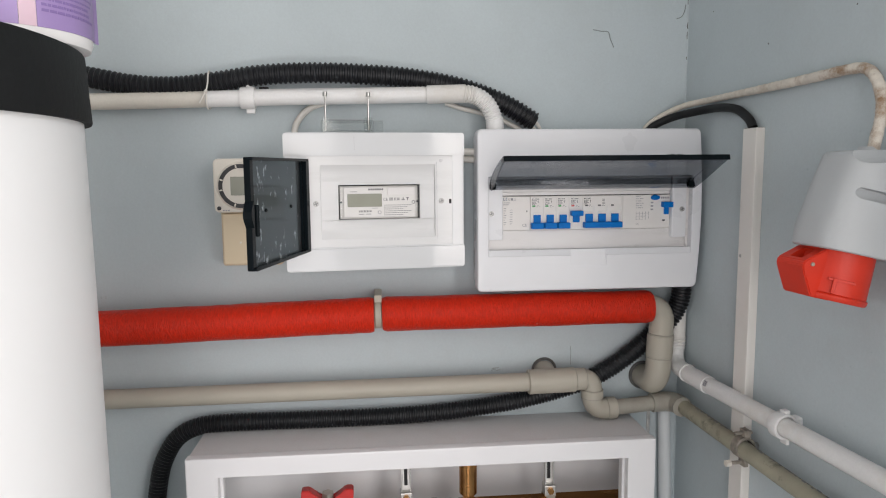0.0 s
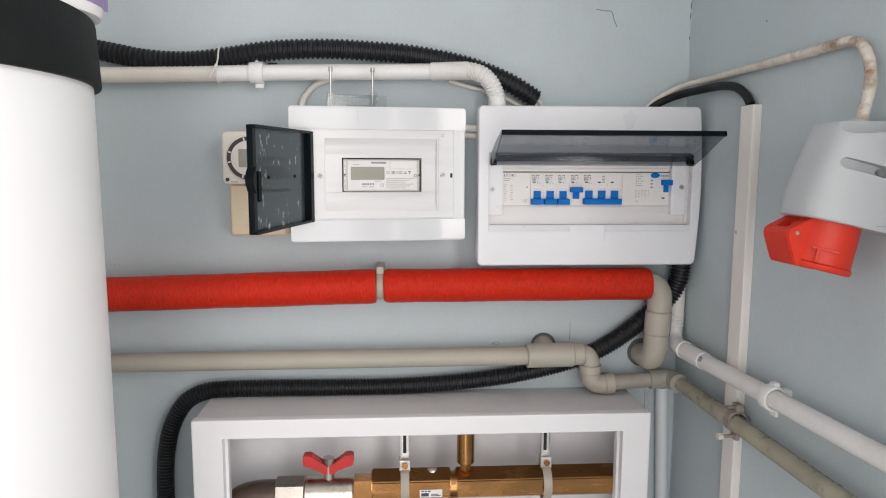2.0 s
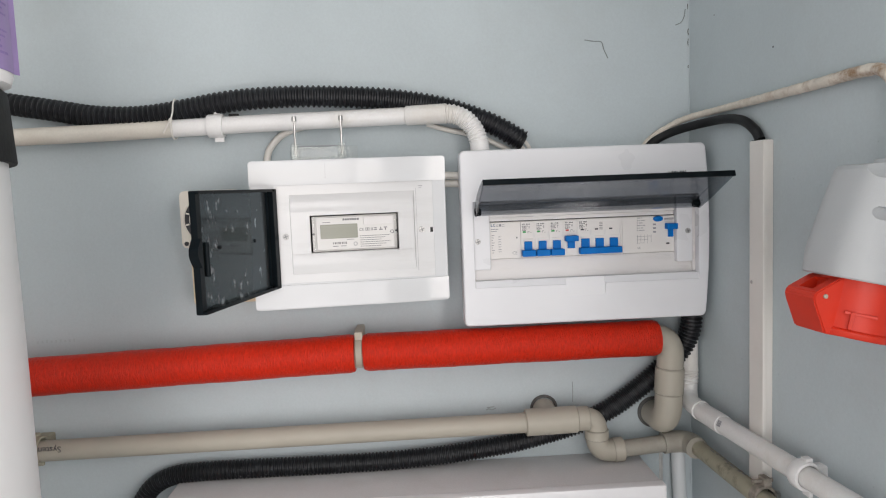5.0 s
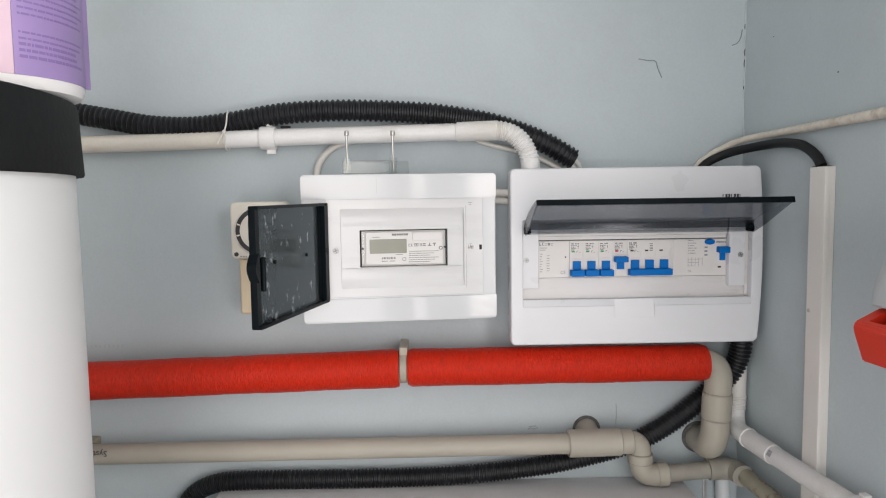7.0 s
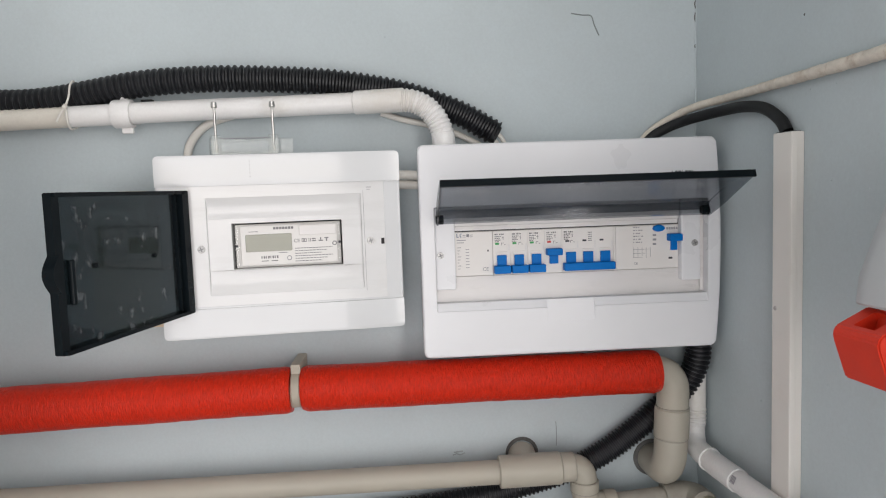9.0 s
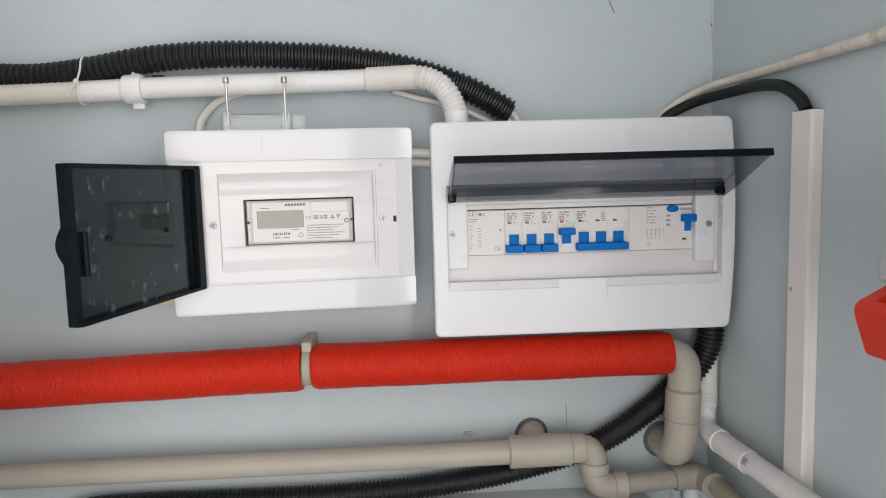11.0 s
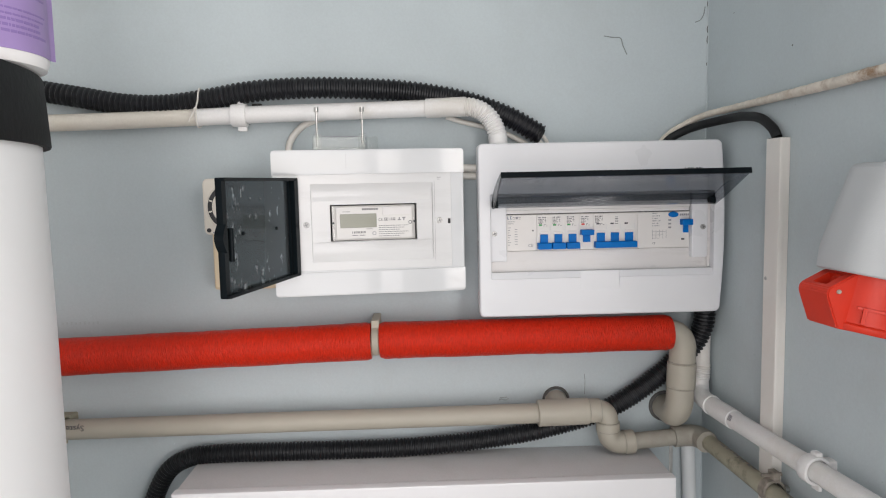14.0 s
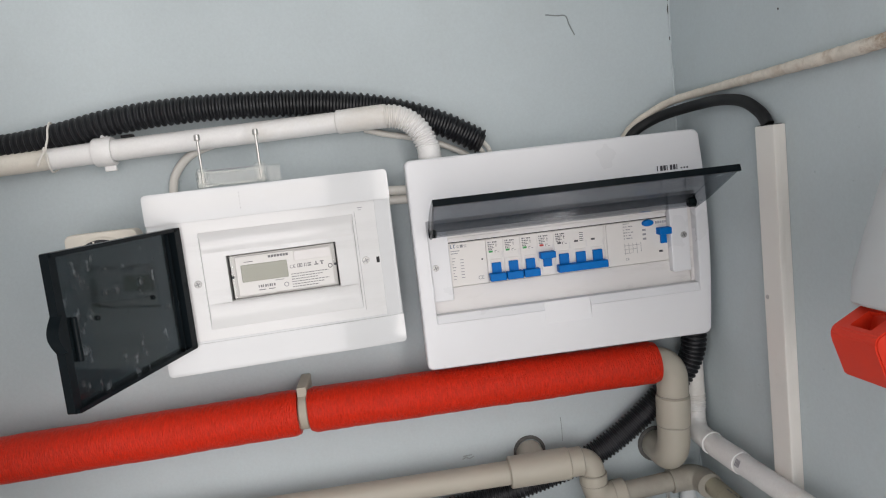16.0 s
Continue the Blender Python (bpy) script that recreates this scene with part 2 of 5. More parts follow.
RUST = material("rusted_steel", (0.26, 0.235, 0.20), 0.8, 0.1, vary=0.35, scale=140, bump=0.4, bump_scale=350, stain=0.8, stain_colour=(0.34, 0.31, 0.27), stain_scale=90, stain_at=0.55)
PAINTEDSLEEVE = material("sleeve_painted_with_the_wall", (0.66, 0.69, 0.70), 0.5, vary=0.05, scale=14, stain=0.3, stain_colour=(0.44, 0.47, 0.47), stain_scale=12)
REDFOAM = material("red_foam_insulation", (0.58, 0.022, 0.0055), 0.40, vary=0.12, scale=120, bump=1.0, bump_scale=190, stretch=(4.0, 1.1, 1.1), spec=0.22, grain=0.16, grain_scale=190, stain=0.22, stain_colour=(0.36, 0.022, 0.012), stain_scale=16, stain_at=0.60)
REDPLASTIC = material("red_socket_plastic", (0.63, 0.029, 0.008), 0.44, vary=0.05, scale=40, bump=0.05, bump_scale=500)
SOCKETGREY = material("light_grey_socket_plastic", (0.465, 0.485, 0.495), 0.5, vary=0.025, scale=20, bump=0.05, bump_scale=700, stain=0.1, stain_colour=(0.42, 0.42, 0.41), stain_scale=15)
CREAM = material("cream_plastic", (0.66, 0.55, 0.38), 0.45, vary=0.03, scale=20, stain=0.15, stain_colour=(0.45, 0.36, 0.22), stain_scale=30)
PALECREAM = material("pale_cream_plastic", (0.70, 0.66, 0.58), 0.42, vary=0.03, scale=20)
BLACKPLASTIC = material("black_plastic", (0.018, 0.018, 0.020), 0.45, vary=0.2, scale=60)
LIDBLACK = material("black_lid_plastic", (0.008, 0.009, 0.0095), 0.62, vary=0.2, scale=10, bump=0.2, bump_scale=180, stain=0.3, stain_colour=(0.022, 0.023, 0.023), stain_scale=12, spec=0.2)
TANKWHITE = material("white_tank_plastic", (0.74, 0.755, 0.76), 0.5, vary=0.015, scale=6, bump=0.03, bump_scale=120)
BOTTLE = material("white_canister_plastic", (0.78, 0.78, 0.78), 0.35, vary=0.02, scale=14)
PURPLE = material("purple_paper_label", (0.300, 0.215, 0.445), 0.45, vary=0.16, scale=9)
PINK = material("pink_paper_label", (0.60, 0.44, 0.52), 0.45, vary=0.10, scale=9)
PURPLEPRINT = material("violet_print", (0.215, 0.145, 0.36), 0.5)
BLACKCABLE = material("black_cable_rubber", (0.009, 0.010, 0.011), 0.5, vary=0.2, scale=60, spec=0.3)
WHITECABLE = material("white_cable_sheath", (0.70, 0.68, 0.63), 0.5, vary=0.04, scale=40, stain=0.2, stain_scale=40)
PAINTYCABLE = material("paint_smeared_white_cable", (0.66, 0.61, 0.53), 0.6, vary=0.10, scale=50, bump=0.35, bump_scale=160, stain=0.95, stain_colour=(0.25, 0.13, 0.05), stain_scale=42, stain_at=0.47, stain_run=(0.06, -0.10), grain=0.08, grain_scale=220)
CABWHITE = material("white_powder_coated_steel", (0.78, 0.78, 0.79), 0.35, vary=0.015, scale=10, bump=0.03, bump_scale=500, stain=0.1, stain_colour=(0.6, 0.6, 0.6), stain_scale=12)
# dust, plus a greyer base that paints in the shade under the board
CABTOP = material("dusty_shaded_white_steel", (0.60, 0.595, 0.60), 0.5, vary=0.03, scale=10, stain=0.4, stain_colour=(0.50, 0.48, 0.46), stain_scale=9, stain_at=0.5, grain=0.04)
CABBACK = material("cabinet_back_panel", (0.75, 0.75, 0.76), 0.4, vary=0.03, scale=8, stain=0.15, stain_colour=(0.5, 0.5, 0.5), stain_scale=14)
BRASS = material("brass", (0.44, 0.225, 0.085), 0.25, 1.0, vary=0.12, scale=60, stain=0.3, stain_colour=(0.24, 0.12, 0.04), stain_scale=24, stretch=(0.3, 1, 1))
NICKEL = material("nickel_plated_brass", (0.50, 0.46, 0.40), 0.3, 1.0, vary=0.15, scale=50, stain=0.4, stain_colour=(0.24, 0.18, 0.12), stain_scale=30)
DARKPIPE = material("dark_brown_fitting", (0.10, 0.07, 0.055), 0.35, 0.5, vary=0.2, scale=50)
REDHANDLE = material("red_valve_handle", (0.52, 0.014, 0.012), 0.35, vary=0.05, scale=60)
ADHESIVE = material("dull_clamp_metal", (0.40, 0.365, 0.30), 0.5, vary=0.05, scale=40)
PLASTER = material("bare_plaster_edge", (0.10, 0.10, 0.095), 0.9, vary=0.25, scale=160, bump=0.5, bump_scale=300)
PENCIL = material("pencil_mark", (0.24, 0.265, 0.265), 0.8)
SCUFF = material("scuff_mark", (0.34, 0.375, 0.38), 0.8, vary=0.2, scale=300)
FAINT = material("faint_mark", (0.43, 0.485, 0.50), 0.8)
DARKSCRATCH = material("dark_scratch", (0.10, 0.10, 0.10), 0.8)
OUTSIDE = material("yard_paving", (0.40, 0.39, 0.36), 0.8, vary=0.15, scale=3, bump=0.2, bump_scale=30)

# ---- builders ----
ROOT = {}


def thing(name, m, label, category, group="", kind=""):
    ob = new(name)
    ob.empty_display_size = 0.02
    ob.matrix_world = m
    ROOT[ob] = m.copy()
    return tagged(ob, label, category, group, kind)


def mesh_of(name, bm, mat):
    bmesh.ops.recalc_face_normals(bm, faces=bm.faces)
    me = bpy.data.meshes.new(name)
    bm.to_mesh(me)
    bm.free()
    me.materials.append(mat)
    me.shade_smooth()
    me.set_sharp_from_angle(angle=radians(38))
    return me


def part(name, bm, mat, parent, label="", world_space=False, m=None):
    if world_space:
        bm.transform(ROOT[parent].inverted())
    ob = new(name, mesh_of(name, bm, mat))
    ob.parent = parent
    ROOT[ob] = ROOT[parent]
    if m is not None:
        ob.matrix_local = m
        ROOT[ob] = ROOT[parent] @ m
    return tagged(ob, label)


def solo(name, bm, mat, label, category, group="", kind=""):
    lo = [min(v.co[i] for v in bm.verts) for i in range(3)]
    hi = [max(v.co[i] for v in bm.verts) for i in range(3)]
    base = Vector(((lo[0] + hi[0]) / 2, (lo[1] + hi[1]) / 2, lo[2]))
    bm.transform(Matrix.Translation(-base))
    ob = new(name, mesh_of(name, bm, mat))
    ob.location = base
    ROOT[ob] = Matrix.Translation(base)
    return tagged(ob, label, category, group, kind)


def rr(x0, x1, y0, y1, r, n=3):
    """A rectangle with rounded corners, counter-clockwise."""
    pts = []
    for cx, cy, a0 in ((x1 - r, y1 - r, 0), (x0 + r, y1 - r, 90), (x0 + r, y0 + r, 180), (x1 - r, y0 + r, 270)):
        for i in range(n + 1):
            a = radians(a0 + 90 * i / n)
            pts.append((cx + r * math.cos(a), cy + r * math.sin(a)))
    return pts


def loft(bm, loops, cap0=True, cap1=True):
    rows = [[bm.verts.new(p) for p in lp] for lp in loops]
    n = len(rows[0])
    for a, b in zip(rows, rows[1:]):
        for i in range(n):
            bm.faces.new((a[i], a[(i + 1) % n], b[(i + 1) % n], b[i]))
    if cap0:
        bm.faces.new(rows[0][::-1])
    if cap1:
        bm.faces.new(rows[-1])
    return bm


def at_z(pts, z):
    return [(x, y, z) for x, y in pts]


def rbox(bm, x0, x1, y0, y1, z0, z1, r=0.002, b=0.001, n=3):
    """A block with rounded corners and a bevelled front (towards +z)."""
    r = min(r, (x1 - x0) / 2.01, (y1 - y0) / 2.01)
    b = min(b, (x1 - x0) / 4, (y1 - y0) / 4, (z1 - z0) / 2)
    ri = max(r - b, 0.0001)
    return loft(bm, [at_z(rr(x0, x1, y0, y1, r, n), z0), at_z(rr(x0, x1, y0, y1, r, n), z1 - b),
                     at_z(rr(x0 + b * 0.3, x1 - b * 0.3, y0 + b * 0.3, y1 - b * 0.3, max(r - b * 0.3, 0.0001), n), z1 - b * 0.3),
                     at_z(rr(x0 + b, x1 - b, y0 + b, y1 - b, ri, n), z1),
                     at_z(rr(x0 + b * 1.3, x1 - b * 1.3, y0 + b * 1.3, y1 - b * 1.3, ri, n), z1)])


def block(*a, **k):
    return rbox(bmesh.new(), *a, **k)


def frame_plate(bm, out, hole, z0, z1, r_out=0.004, r_in=0.001, b=0.0015, z_in=None, n=4):
    """A plate with a window right through it."""
    x0, x1, y0, y1 = out
    u0, u1, v0, v1 = hole
    zi = z0 if z_in is None else z_in
    loops = [at_z(rr(u0, u1, v0, v1, r_in, n), zi), at_z(rr(x0 + b, x1 - b, y0 + b, y1 - b, r_out, n), z0),
             at_z(rr(x0, x1, y0, y1, r_out, n), z0 + b * 0.5), at_z(rr(x0, x1, y0, y1, r_out, n), z1 - b),
             at_z(rr(x0 + b * 0.3, x1 - b * 0.3, y0 + b * 0.3, y1 - b * 0.3, r_out, n), z1 - b * 0.3),
             at_z(rr(x0 + b, x1 - b, y0 + b, y1 - b, r_out, n), z1),
             at_z(rr(x0 + b * 1.6, x1 - b * 1.6, y0 + b * 1.6, y1 - b * 1.6, r_out, n), z1),
             at_z(rr(u0 - 0.0011, u1 + 0.0011, v0 - 0.0011, v1 + 0.0011, r_in + 0.0005, n), z1),
             at_z(rr(u0 - 0.0005, u1 + 0.0005, v0 - 0.0005, v1 + 0.0005, r_in + 0.0003, n), z1), at_z(rr(u0, u1, v0, v1, r_in, n), z1 - 0.0006),
             at_z(rr(u0, u1, v0, v1, r_in, n), zi)]
    loft(bm, loops, False, False)
    bmesh.ops.remove_doubles(bm, verts=bm.verts, dist=1e-6)
    return bm


def turn_axes(d):
    d = d.normalized()
    s = Vector((0, 0, 1)) if abs(d.z) < 0.9 else Vector((1, 0, 0))
    u = d.cross(s).normalized()
    return u, d.cross(u)


def rod(bm, p, q, r0, r1=None, n=20, b=0.0):
    """A round bar from p to q."""
    p, q = Vector(p), Vector(q)
    r1 = r0 if r1 is None else r1
    u, w = turn_axes(q - p)
    d = (q - p).normalized()
    rings = [(p, r0 - b), (p + d * b, r0), (q - d * b, r1), (q, r1 - b)] if b else [(p, r0), (q, r1)]
    loft(bm, [[c + (u * math.cos(2 * math.pi * i / n) + w * math.sin(2 * math.pi * i / n)) * r for i in range(n)] for c, r in rings])
    return bm


def ring(bm, c, axis, r_in, r_out, half, n=28):
    """A short sleeve round an axis."""
    c, axis = Vector(c), Vector(axis).normalized()
    u, w = turn_axes(axis)
    e = min(half, r_out - r_in) * 0.3
    prof = [(r_in, -half), (r_out - e, -half), (r_out, -half + e), (r_out, half - e), (r_out - e, half), (r_in, half), (r_in, -half)]
    loft(bm, [[c + axis * h + (u * math.cos(2 * math.pi * i / n) + w * math.sin(2 * math.pi * i / n)) * r for i in range(n)] for r, h in prof], False, False)
    bmesh.ops.remove_doubles(bm, verts=bm.verts, dist=1e-6)
    return bm


def smooth_path(pts, step):
    """Points at even steps along a smooth curve through pts."""
    P = [Vector(p) for p in pts]
    P = [P[0] * 2 - P[1]] + P + [P[-1] * 2 - P[-2]]
    fine = []
    for i in range(1, len(P) - 2):
        a, b, c, d = P[i - 1:i + 3]
        for k in range(24):
            t = k / 24
            fine.append(0.5 * (2 * b + (c - a) * t + (2 * a - 5 * b + 4 * c - d) * t * t + (3 * b - a - 3 * c + d) * t ** 3))
    fine.append(P[-2])
    out, left = [fine[0]], step
    for a, b in zip(fine, fine[1:]):
        L, done = (b - a).length, 0.0
        while L - done >= left:
            done += left
            out.append(a + (b - a) * (done / L))
            left = step
        left -= L - done
    if (out[-1] - fine[-1]).length > step * 0.2:
        out.append(fine[-1])
    return out


def sweep(bm, pts, radius, step=0.004, n=16, smooth=True):
    """A tube along pts; radius is a number or a function of the ring's index."""
    path = smooth_path(pts, step) if smooth else [Vector(p) for p in pts]
    u = None
    loops = []
    for i, p in enumerate(path):
        d = (path[min(i + 1, len(path) - 1)] - path[max(i - 1, 0)]).normalized()
        if u is None:
            u, _ = turn_axes(d)
        u = (u - d * u.dot(d)).normalized()
        w = d.cross(u)
        r = radius(i) if callable(radius) else radius
        loops.append([p + (u * math.cos(2 * math.pi * k / n) + w * math.sin(2 * math.pi * k / n)) * r for k in range(n)])
    return loft(bm, loops)


def ribbed(pts, low, high, pitch, n=18):
    """A corrugated hose."""
    return sweep(bmesh.new(), pts, lambda i: (low, high, high, low)[i % 4], pitch / 4, n)


def prism(bm, prof, x0, x1, m=None):
    """A profile of (y, z) points drawn out along x."""
    a = [bm.verts.new((x0, y, z)) for y, z in prof]
    b = [bm.verts.new((x1, y, z)) for y, z in prof]
    n = len(prof)
    for i in range(n):
        bm.faces.new((a[i], a[(i + 1) % n], b[(i + 1) % n], b[i]))
    bm.faces.new(a[::-1])
    bm.faces.new(b)
    if m is not None:
        bm.transform(m)
    return bm


def bars(rows, thick=0.00025):
    """Printed bars: rows of x0, x1, y0, y1, z."""
    bm = bmesh.new()
    for x0, x1, y0, y1, z in rows:
        vs = [bm.verts.new((x, y, zz)) for zz in (z, z + thick) for x, y in ((x0, y0), (x1, y0), (x1, y1), (x0, y1))]
        for f in ((4, 5, 6, 7), (0, 1, 5, 4), (1, 2, 6, 5), (2, 3, 7, 6), (3, 0, 4, 7), (3, 2, 1, 0)):
            bm.faces.new([vs[i] for i in f])
    return bm


def lettering(text, size, m):
    """Flat lettering as a mesh, in the plane of m's x and y."""
    cu = bpy.data.curves.new("lettering", "FONT")
    cu.body, cu.size, cu.extrude, cu.resolution_u = text, size, 0.0001, 2
    ob = bpy.data.objects.new("lettering", cu)
    scene.collection.objects.link(ob)
    me = bpy.data.meshes.new_from_object(ob.evaluated_get(bpy.context.evaluated_depsgraph_get()))
    bm = bmesh.new()
    bm.from_mesh(me)
    bm.transform(m)
    bpy.data.objects.remove(ob)
    bpy.data.curves.remove(cu)
    bpy.data.meshes.remove(me)
    return bm


def carve(ob, cutter):
    """Cuts a pocket of the cutter's shape out of a part."""
    me = bpy.data.meshes.new("cutter")
    bmesh.ops.recalc_face_normals(cutter, faces=cutter.faces)
    cutter.to_mesh(me)
    cutter.free()
    c = bpy.data.objects.new("cutter", me)
    scene.collection.objects.link(c)
    c.matrix_world = ROOT[ob]
    mod = ob.modifiers.new("pocket", "BOOLEAN")
    mod.operation, mod.object, mod.solver = "DIFFERENCE", c, "EXACT"
    bpy.context.view_layer.update()
    made = bpy.data.meshes.new_from_object(ob.evaluated_get(bpy.context.evaluated_depsgraph_get()))
    ob.modifiers.clear()
    old, ob.data = ob.data, made
    made.name = old.name
    made.shade_smooth()
    made.set_sharp_from_angle(angle=radians(20))
    bpy.data.objects.remove(c)
    bpy.data.meshes.remove(me)


def cross_screw(parent, x, y, z, r=0.0034):
    bm = rod(bmesh.new(), (x, y, z - 0.002), (x, y, z + 0.0008), r, r * 0.85, 16)
    s = part("screw", bm, DARKSTEEL, parent, "zinc cross-head screw")
    for a in (20, 110):
        c = block(-r * 0.62, r * 0.62, -r * 0.13, r * 0.13, 0, 0.0003, 0.0001, 0.0001, 1)
        c.transform(Matrix.Translation((x, y, z + 0.0007)) @ pose(0, 0, 0, 0, 0, a))
        part("slot", c, PRINTFINE, s)
    return s


def axes(o, x, y, z):
    m = Matrix.Identity(4)
    for i, v in enumerate((x, y, z, o)):
        m.col[i].xyz = v
    return m


WALL_Y, CORNER_X, SPLAY = 1.053, 0.600, math.atan(0.09)
BACK = axes((0, WALL_Y, 0), (1, 0, 0), (0, 0, 1), (0, -1, 0))          # x right, y up, z out of the back wall
RIGHT = axes((CORNER_X, WALL_Y, 0), (math.sin(SPLAY), -math.cos(SPLAY), 0), (0, 0, 1), (-math.cos(SPLAY), -math.sin(SPLAY), 0))  # x towards the viewer


def on_right(a, n, z):
    return RIGHT @ Vector((a, z, n))


# ---- the room ----


def slab(name, x0, x1, y0, y1, z0, z1, mat, label, m=None):
    bm = bmesh.new()
    bmesh.ops.create_cube(bm, size=1, matrix=Matrix.Translation(((x0 + x1) / 2, (y0 + y1) / 2, (z0 + z1) / 2)) @ Matrix.Diagonal((x1 - x0, y1 - y0, z1 - z0, 1)))
    if m is not None:
        bm.transform(m)
    return solo(name, bm, mat, label, name.split("_")[0], kind="structure")


slab("wall_north", -1.30, 0.95, WALL_Y, WALL_Y + 0.12, 0, 2.5, WALL, "pale blue-grey painted plaster wall with small scuffs")
east = bmesh.new()
for x0, x1, z0, z1 in ((0, WIN_A0, 0, 2.5), (WIN_A1, 2.65, 0, 2.5), (WIN_A0, WIN_A1, 0, WIN_Z0), (WIN_A0, WIN_A1, WIN_Z1, 2.5)):
    bmesh.ops.create_cube(east, size=1, matrix=Matrix.Translation(((x0 + x1) / 2, (z0 + z1) / 2, -0.06)) @ Matrix.Diagonal((x1 - x0, z1 - z0, 0.12, 1)))
east.transform(RIGHT)
solo("wall_east", east, WALL, "pale blue-grey painted plaster side wall with a window", "wall", kind="structure")
slab("wall_west", -1.42, -1.30, REAR_Y - 0.12, WALL_Y + 0.12, 0, 2.5, REARWALL, "pale painted plaster wall")
slab("floor", -1.42, 1.05, REAR_Y - 0.12, WALL_Y + 0.12, -0.1, -0.002, FLOOR, "grey concrete floor")
slab("ceiling", -1.42, 1.05, REAR_Y - 0.12, WALL_Y + 0.12, 2.5, 2.6, CEIL, "white painted ceiling")
rear = bmesh.new()
for x0, x1, z0, z1 in ((-1.42, DOOR_X0, 0, 2.5), (DOOR_X1, 1.05, 0, 2.5), (DOOR_X0, DOOR_X1, DOOR_TOP, 2.5)):
    bmesh.ops.create_cube(rear, size=1, matrix=Matrix.Translation(((x0 + x1) / 2, REAR_Y - 0.06, (z0 + z1) / 2)) @ Matrix.Diagonal((x1 - x0, 0.12, z1 - z0, 1)))
solo("wall_south", rear, REARWALL, "pale painted wall with an open doorway", "wall", kind="structure")
slab("ground", -60, 60, -60, 60, -0.3, -0.11, OUTSIDE, "grey paved yard outside the window")

# marks on the plaster
for name, pts, r, mat, label in (
        ("wall_scratch", [(0.468, 1.688), (0.480, 1.686), (0.489, 1.685), (0.492, 1.676), (0.497, 1.665)], 0.0007, PENCIL, "thin bent scratch in the wall paint"),
        ("wall_scratch", [(0.583, 1.703), (0.590, 1.706), (0.594, 1.713), (0.5955, 1.722)], 0.0007, PENCIL, "curved scratch near the corner"),
        ("pencil_line", [(0.443, 1.256), (0.4435, 1.245), (0.443, 1.229)], 0.0004, PENCIL, "short pencil line on the wall"),
        ("wall_scuff", [(0.330, 1.2245), (0.334, 1.226), (0.338, 1.2245), (0.343, 1.2265)], 0.0007, SCUFF, "small grey scuff on the wall"),
        ("wall_scuff", [(0.331, 1.2275), (0.341, 1.2285)], 0.0007, SCUFF, "small grey scuff on the wall")):
    bm = sweep(bmesh.new(), [(x, WALL_Y - 0.0001, z) for x, z in pts], r, 0.002, 6)
    solo(name, bm, mat, label, "mark", "marks on the wall", "structure")
for a, z, r in ((0.172, 1.641, 0.0011), (0.30, 1.655, 0.0009), (0.06, 1.70, 0.0008), (0.21, 1.168, 0.0008)):
    p = on_right(a, 0.0, z)
    solo("wall_speck", rod(bmesh.new(), p, on_right(a, 0.0004, z), r, r * 0.6, 8), DARKSCRATCH, "tiny dark speck on the painted wall", "mark", "specks on the wall", "structure")
for z0, z1 in ((1.675, 1.687), (1.690, 1.699), (1.72, 1.731), (1.648, 1.655)):
    bm = sweep(bmesh.new(), [(CORNER_X - 0.0005, WALL_Y - 0.0006, z0), (CORNER_X - 0.0016, WALL_Y - 0.0008, (z0 + z1) / 2), (CORNER_X - 0.0004, WALL_Y - 0.0005, z1)], 0.0006, 0.002, 6)
    solo("corner_chip", bm, PLASTER, "chipped grey plaster in the corner of two walls", "mark", "chips in the corner", "structure")
rnd = random.Random(31)
for m, x0, x1, z0, z1, words in ((BACK, -0.25, 0.59, 1.17, 1.74, "tiny nibs of paint scattered over the wall"), (RIGHT, 0.02, 0.55, 1.15, 1.74, "tiny nibs of paint scattered over the side wall")):
    bm = bmesh.new()
    for _ in range(90):
        c, r = (rnd.uniform(x0, x1), rnd.uniform(z0, z1)), rnd.uniform(0.0004, 0.0011)
        ring_a = [(c[0] + r * math.cos(k * 1.0472) * rnd.uniform(0.7, 1.3), c[1] + r * math.sin(k * 1.0472) * rnd.uniform(0.7, 1.3), -0.0002) for k in range(6)]
        top = bm.verts.new((c[0], c[1], r * 0.8))
        base = [bm.verts.new(p) for p in ring_a]
        for k in range(6):
            bm.faces.new((base[k], base[(k + 1) % 6], top))
    bm.transform(m)
    solo("paint_nibs", bm, WALL, words, "paint", kind="stuff")
rnd = random.Random(11)
bead = [(CORNER_X - 0.0004 + rnd.uniform(-0.0006, 0.0006), WALL_Y - 0.0002 + rnd.uniform(-0.0005, 0.0003), 0.6 + 0.016 * i) for i in range(118)]
solo("corner_bead", sweep(bmesh.new(), bead, lambda i: 0.0011 + 0.0005 * math.sin(i * 0.9) * math.sin(i * 0.37), 0.006, 8), WALL, "uneven bead of wall paint in the corner", "paint", kind="structure")
bm = bars([(-0.225 + 0.0055 * i, -0.2225 + 0.0055 * i, 1.3395, 1.3425 + 0.0006 * (i % 3), 0.0001) for i in range(9)])
bm.transform(BACK)
solo("stamped_marks", bm, FAINT, "faint row of grey stamped marks on the wall", "mark", kind="structure")

# ---- breaker board ----
B = axes((0.302, 0.990, 1.554), (1, 0, 0), (0, 0, 1), (0, -1, 0))
BW, BH, BACKZ = 0.2912, 0.207, 0.990 - WALL_Y
board = thing("distribution_board", B, "white surface-mounted breaker box with its smoked lid flipped up", "breaker box")


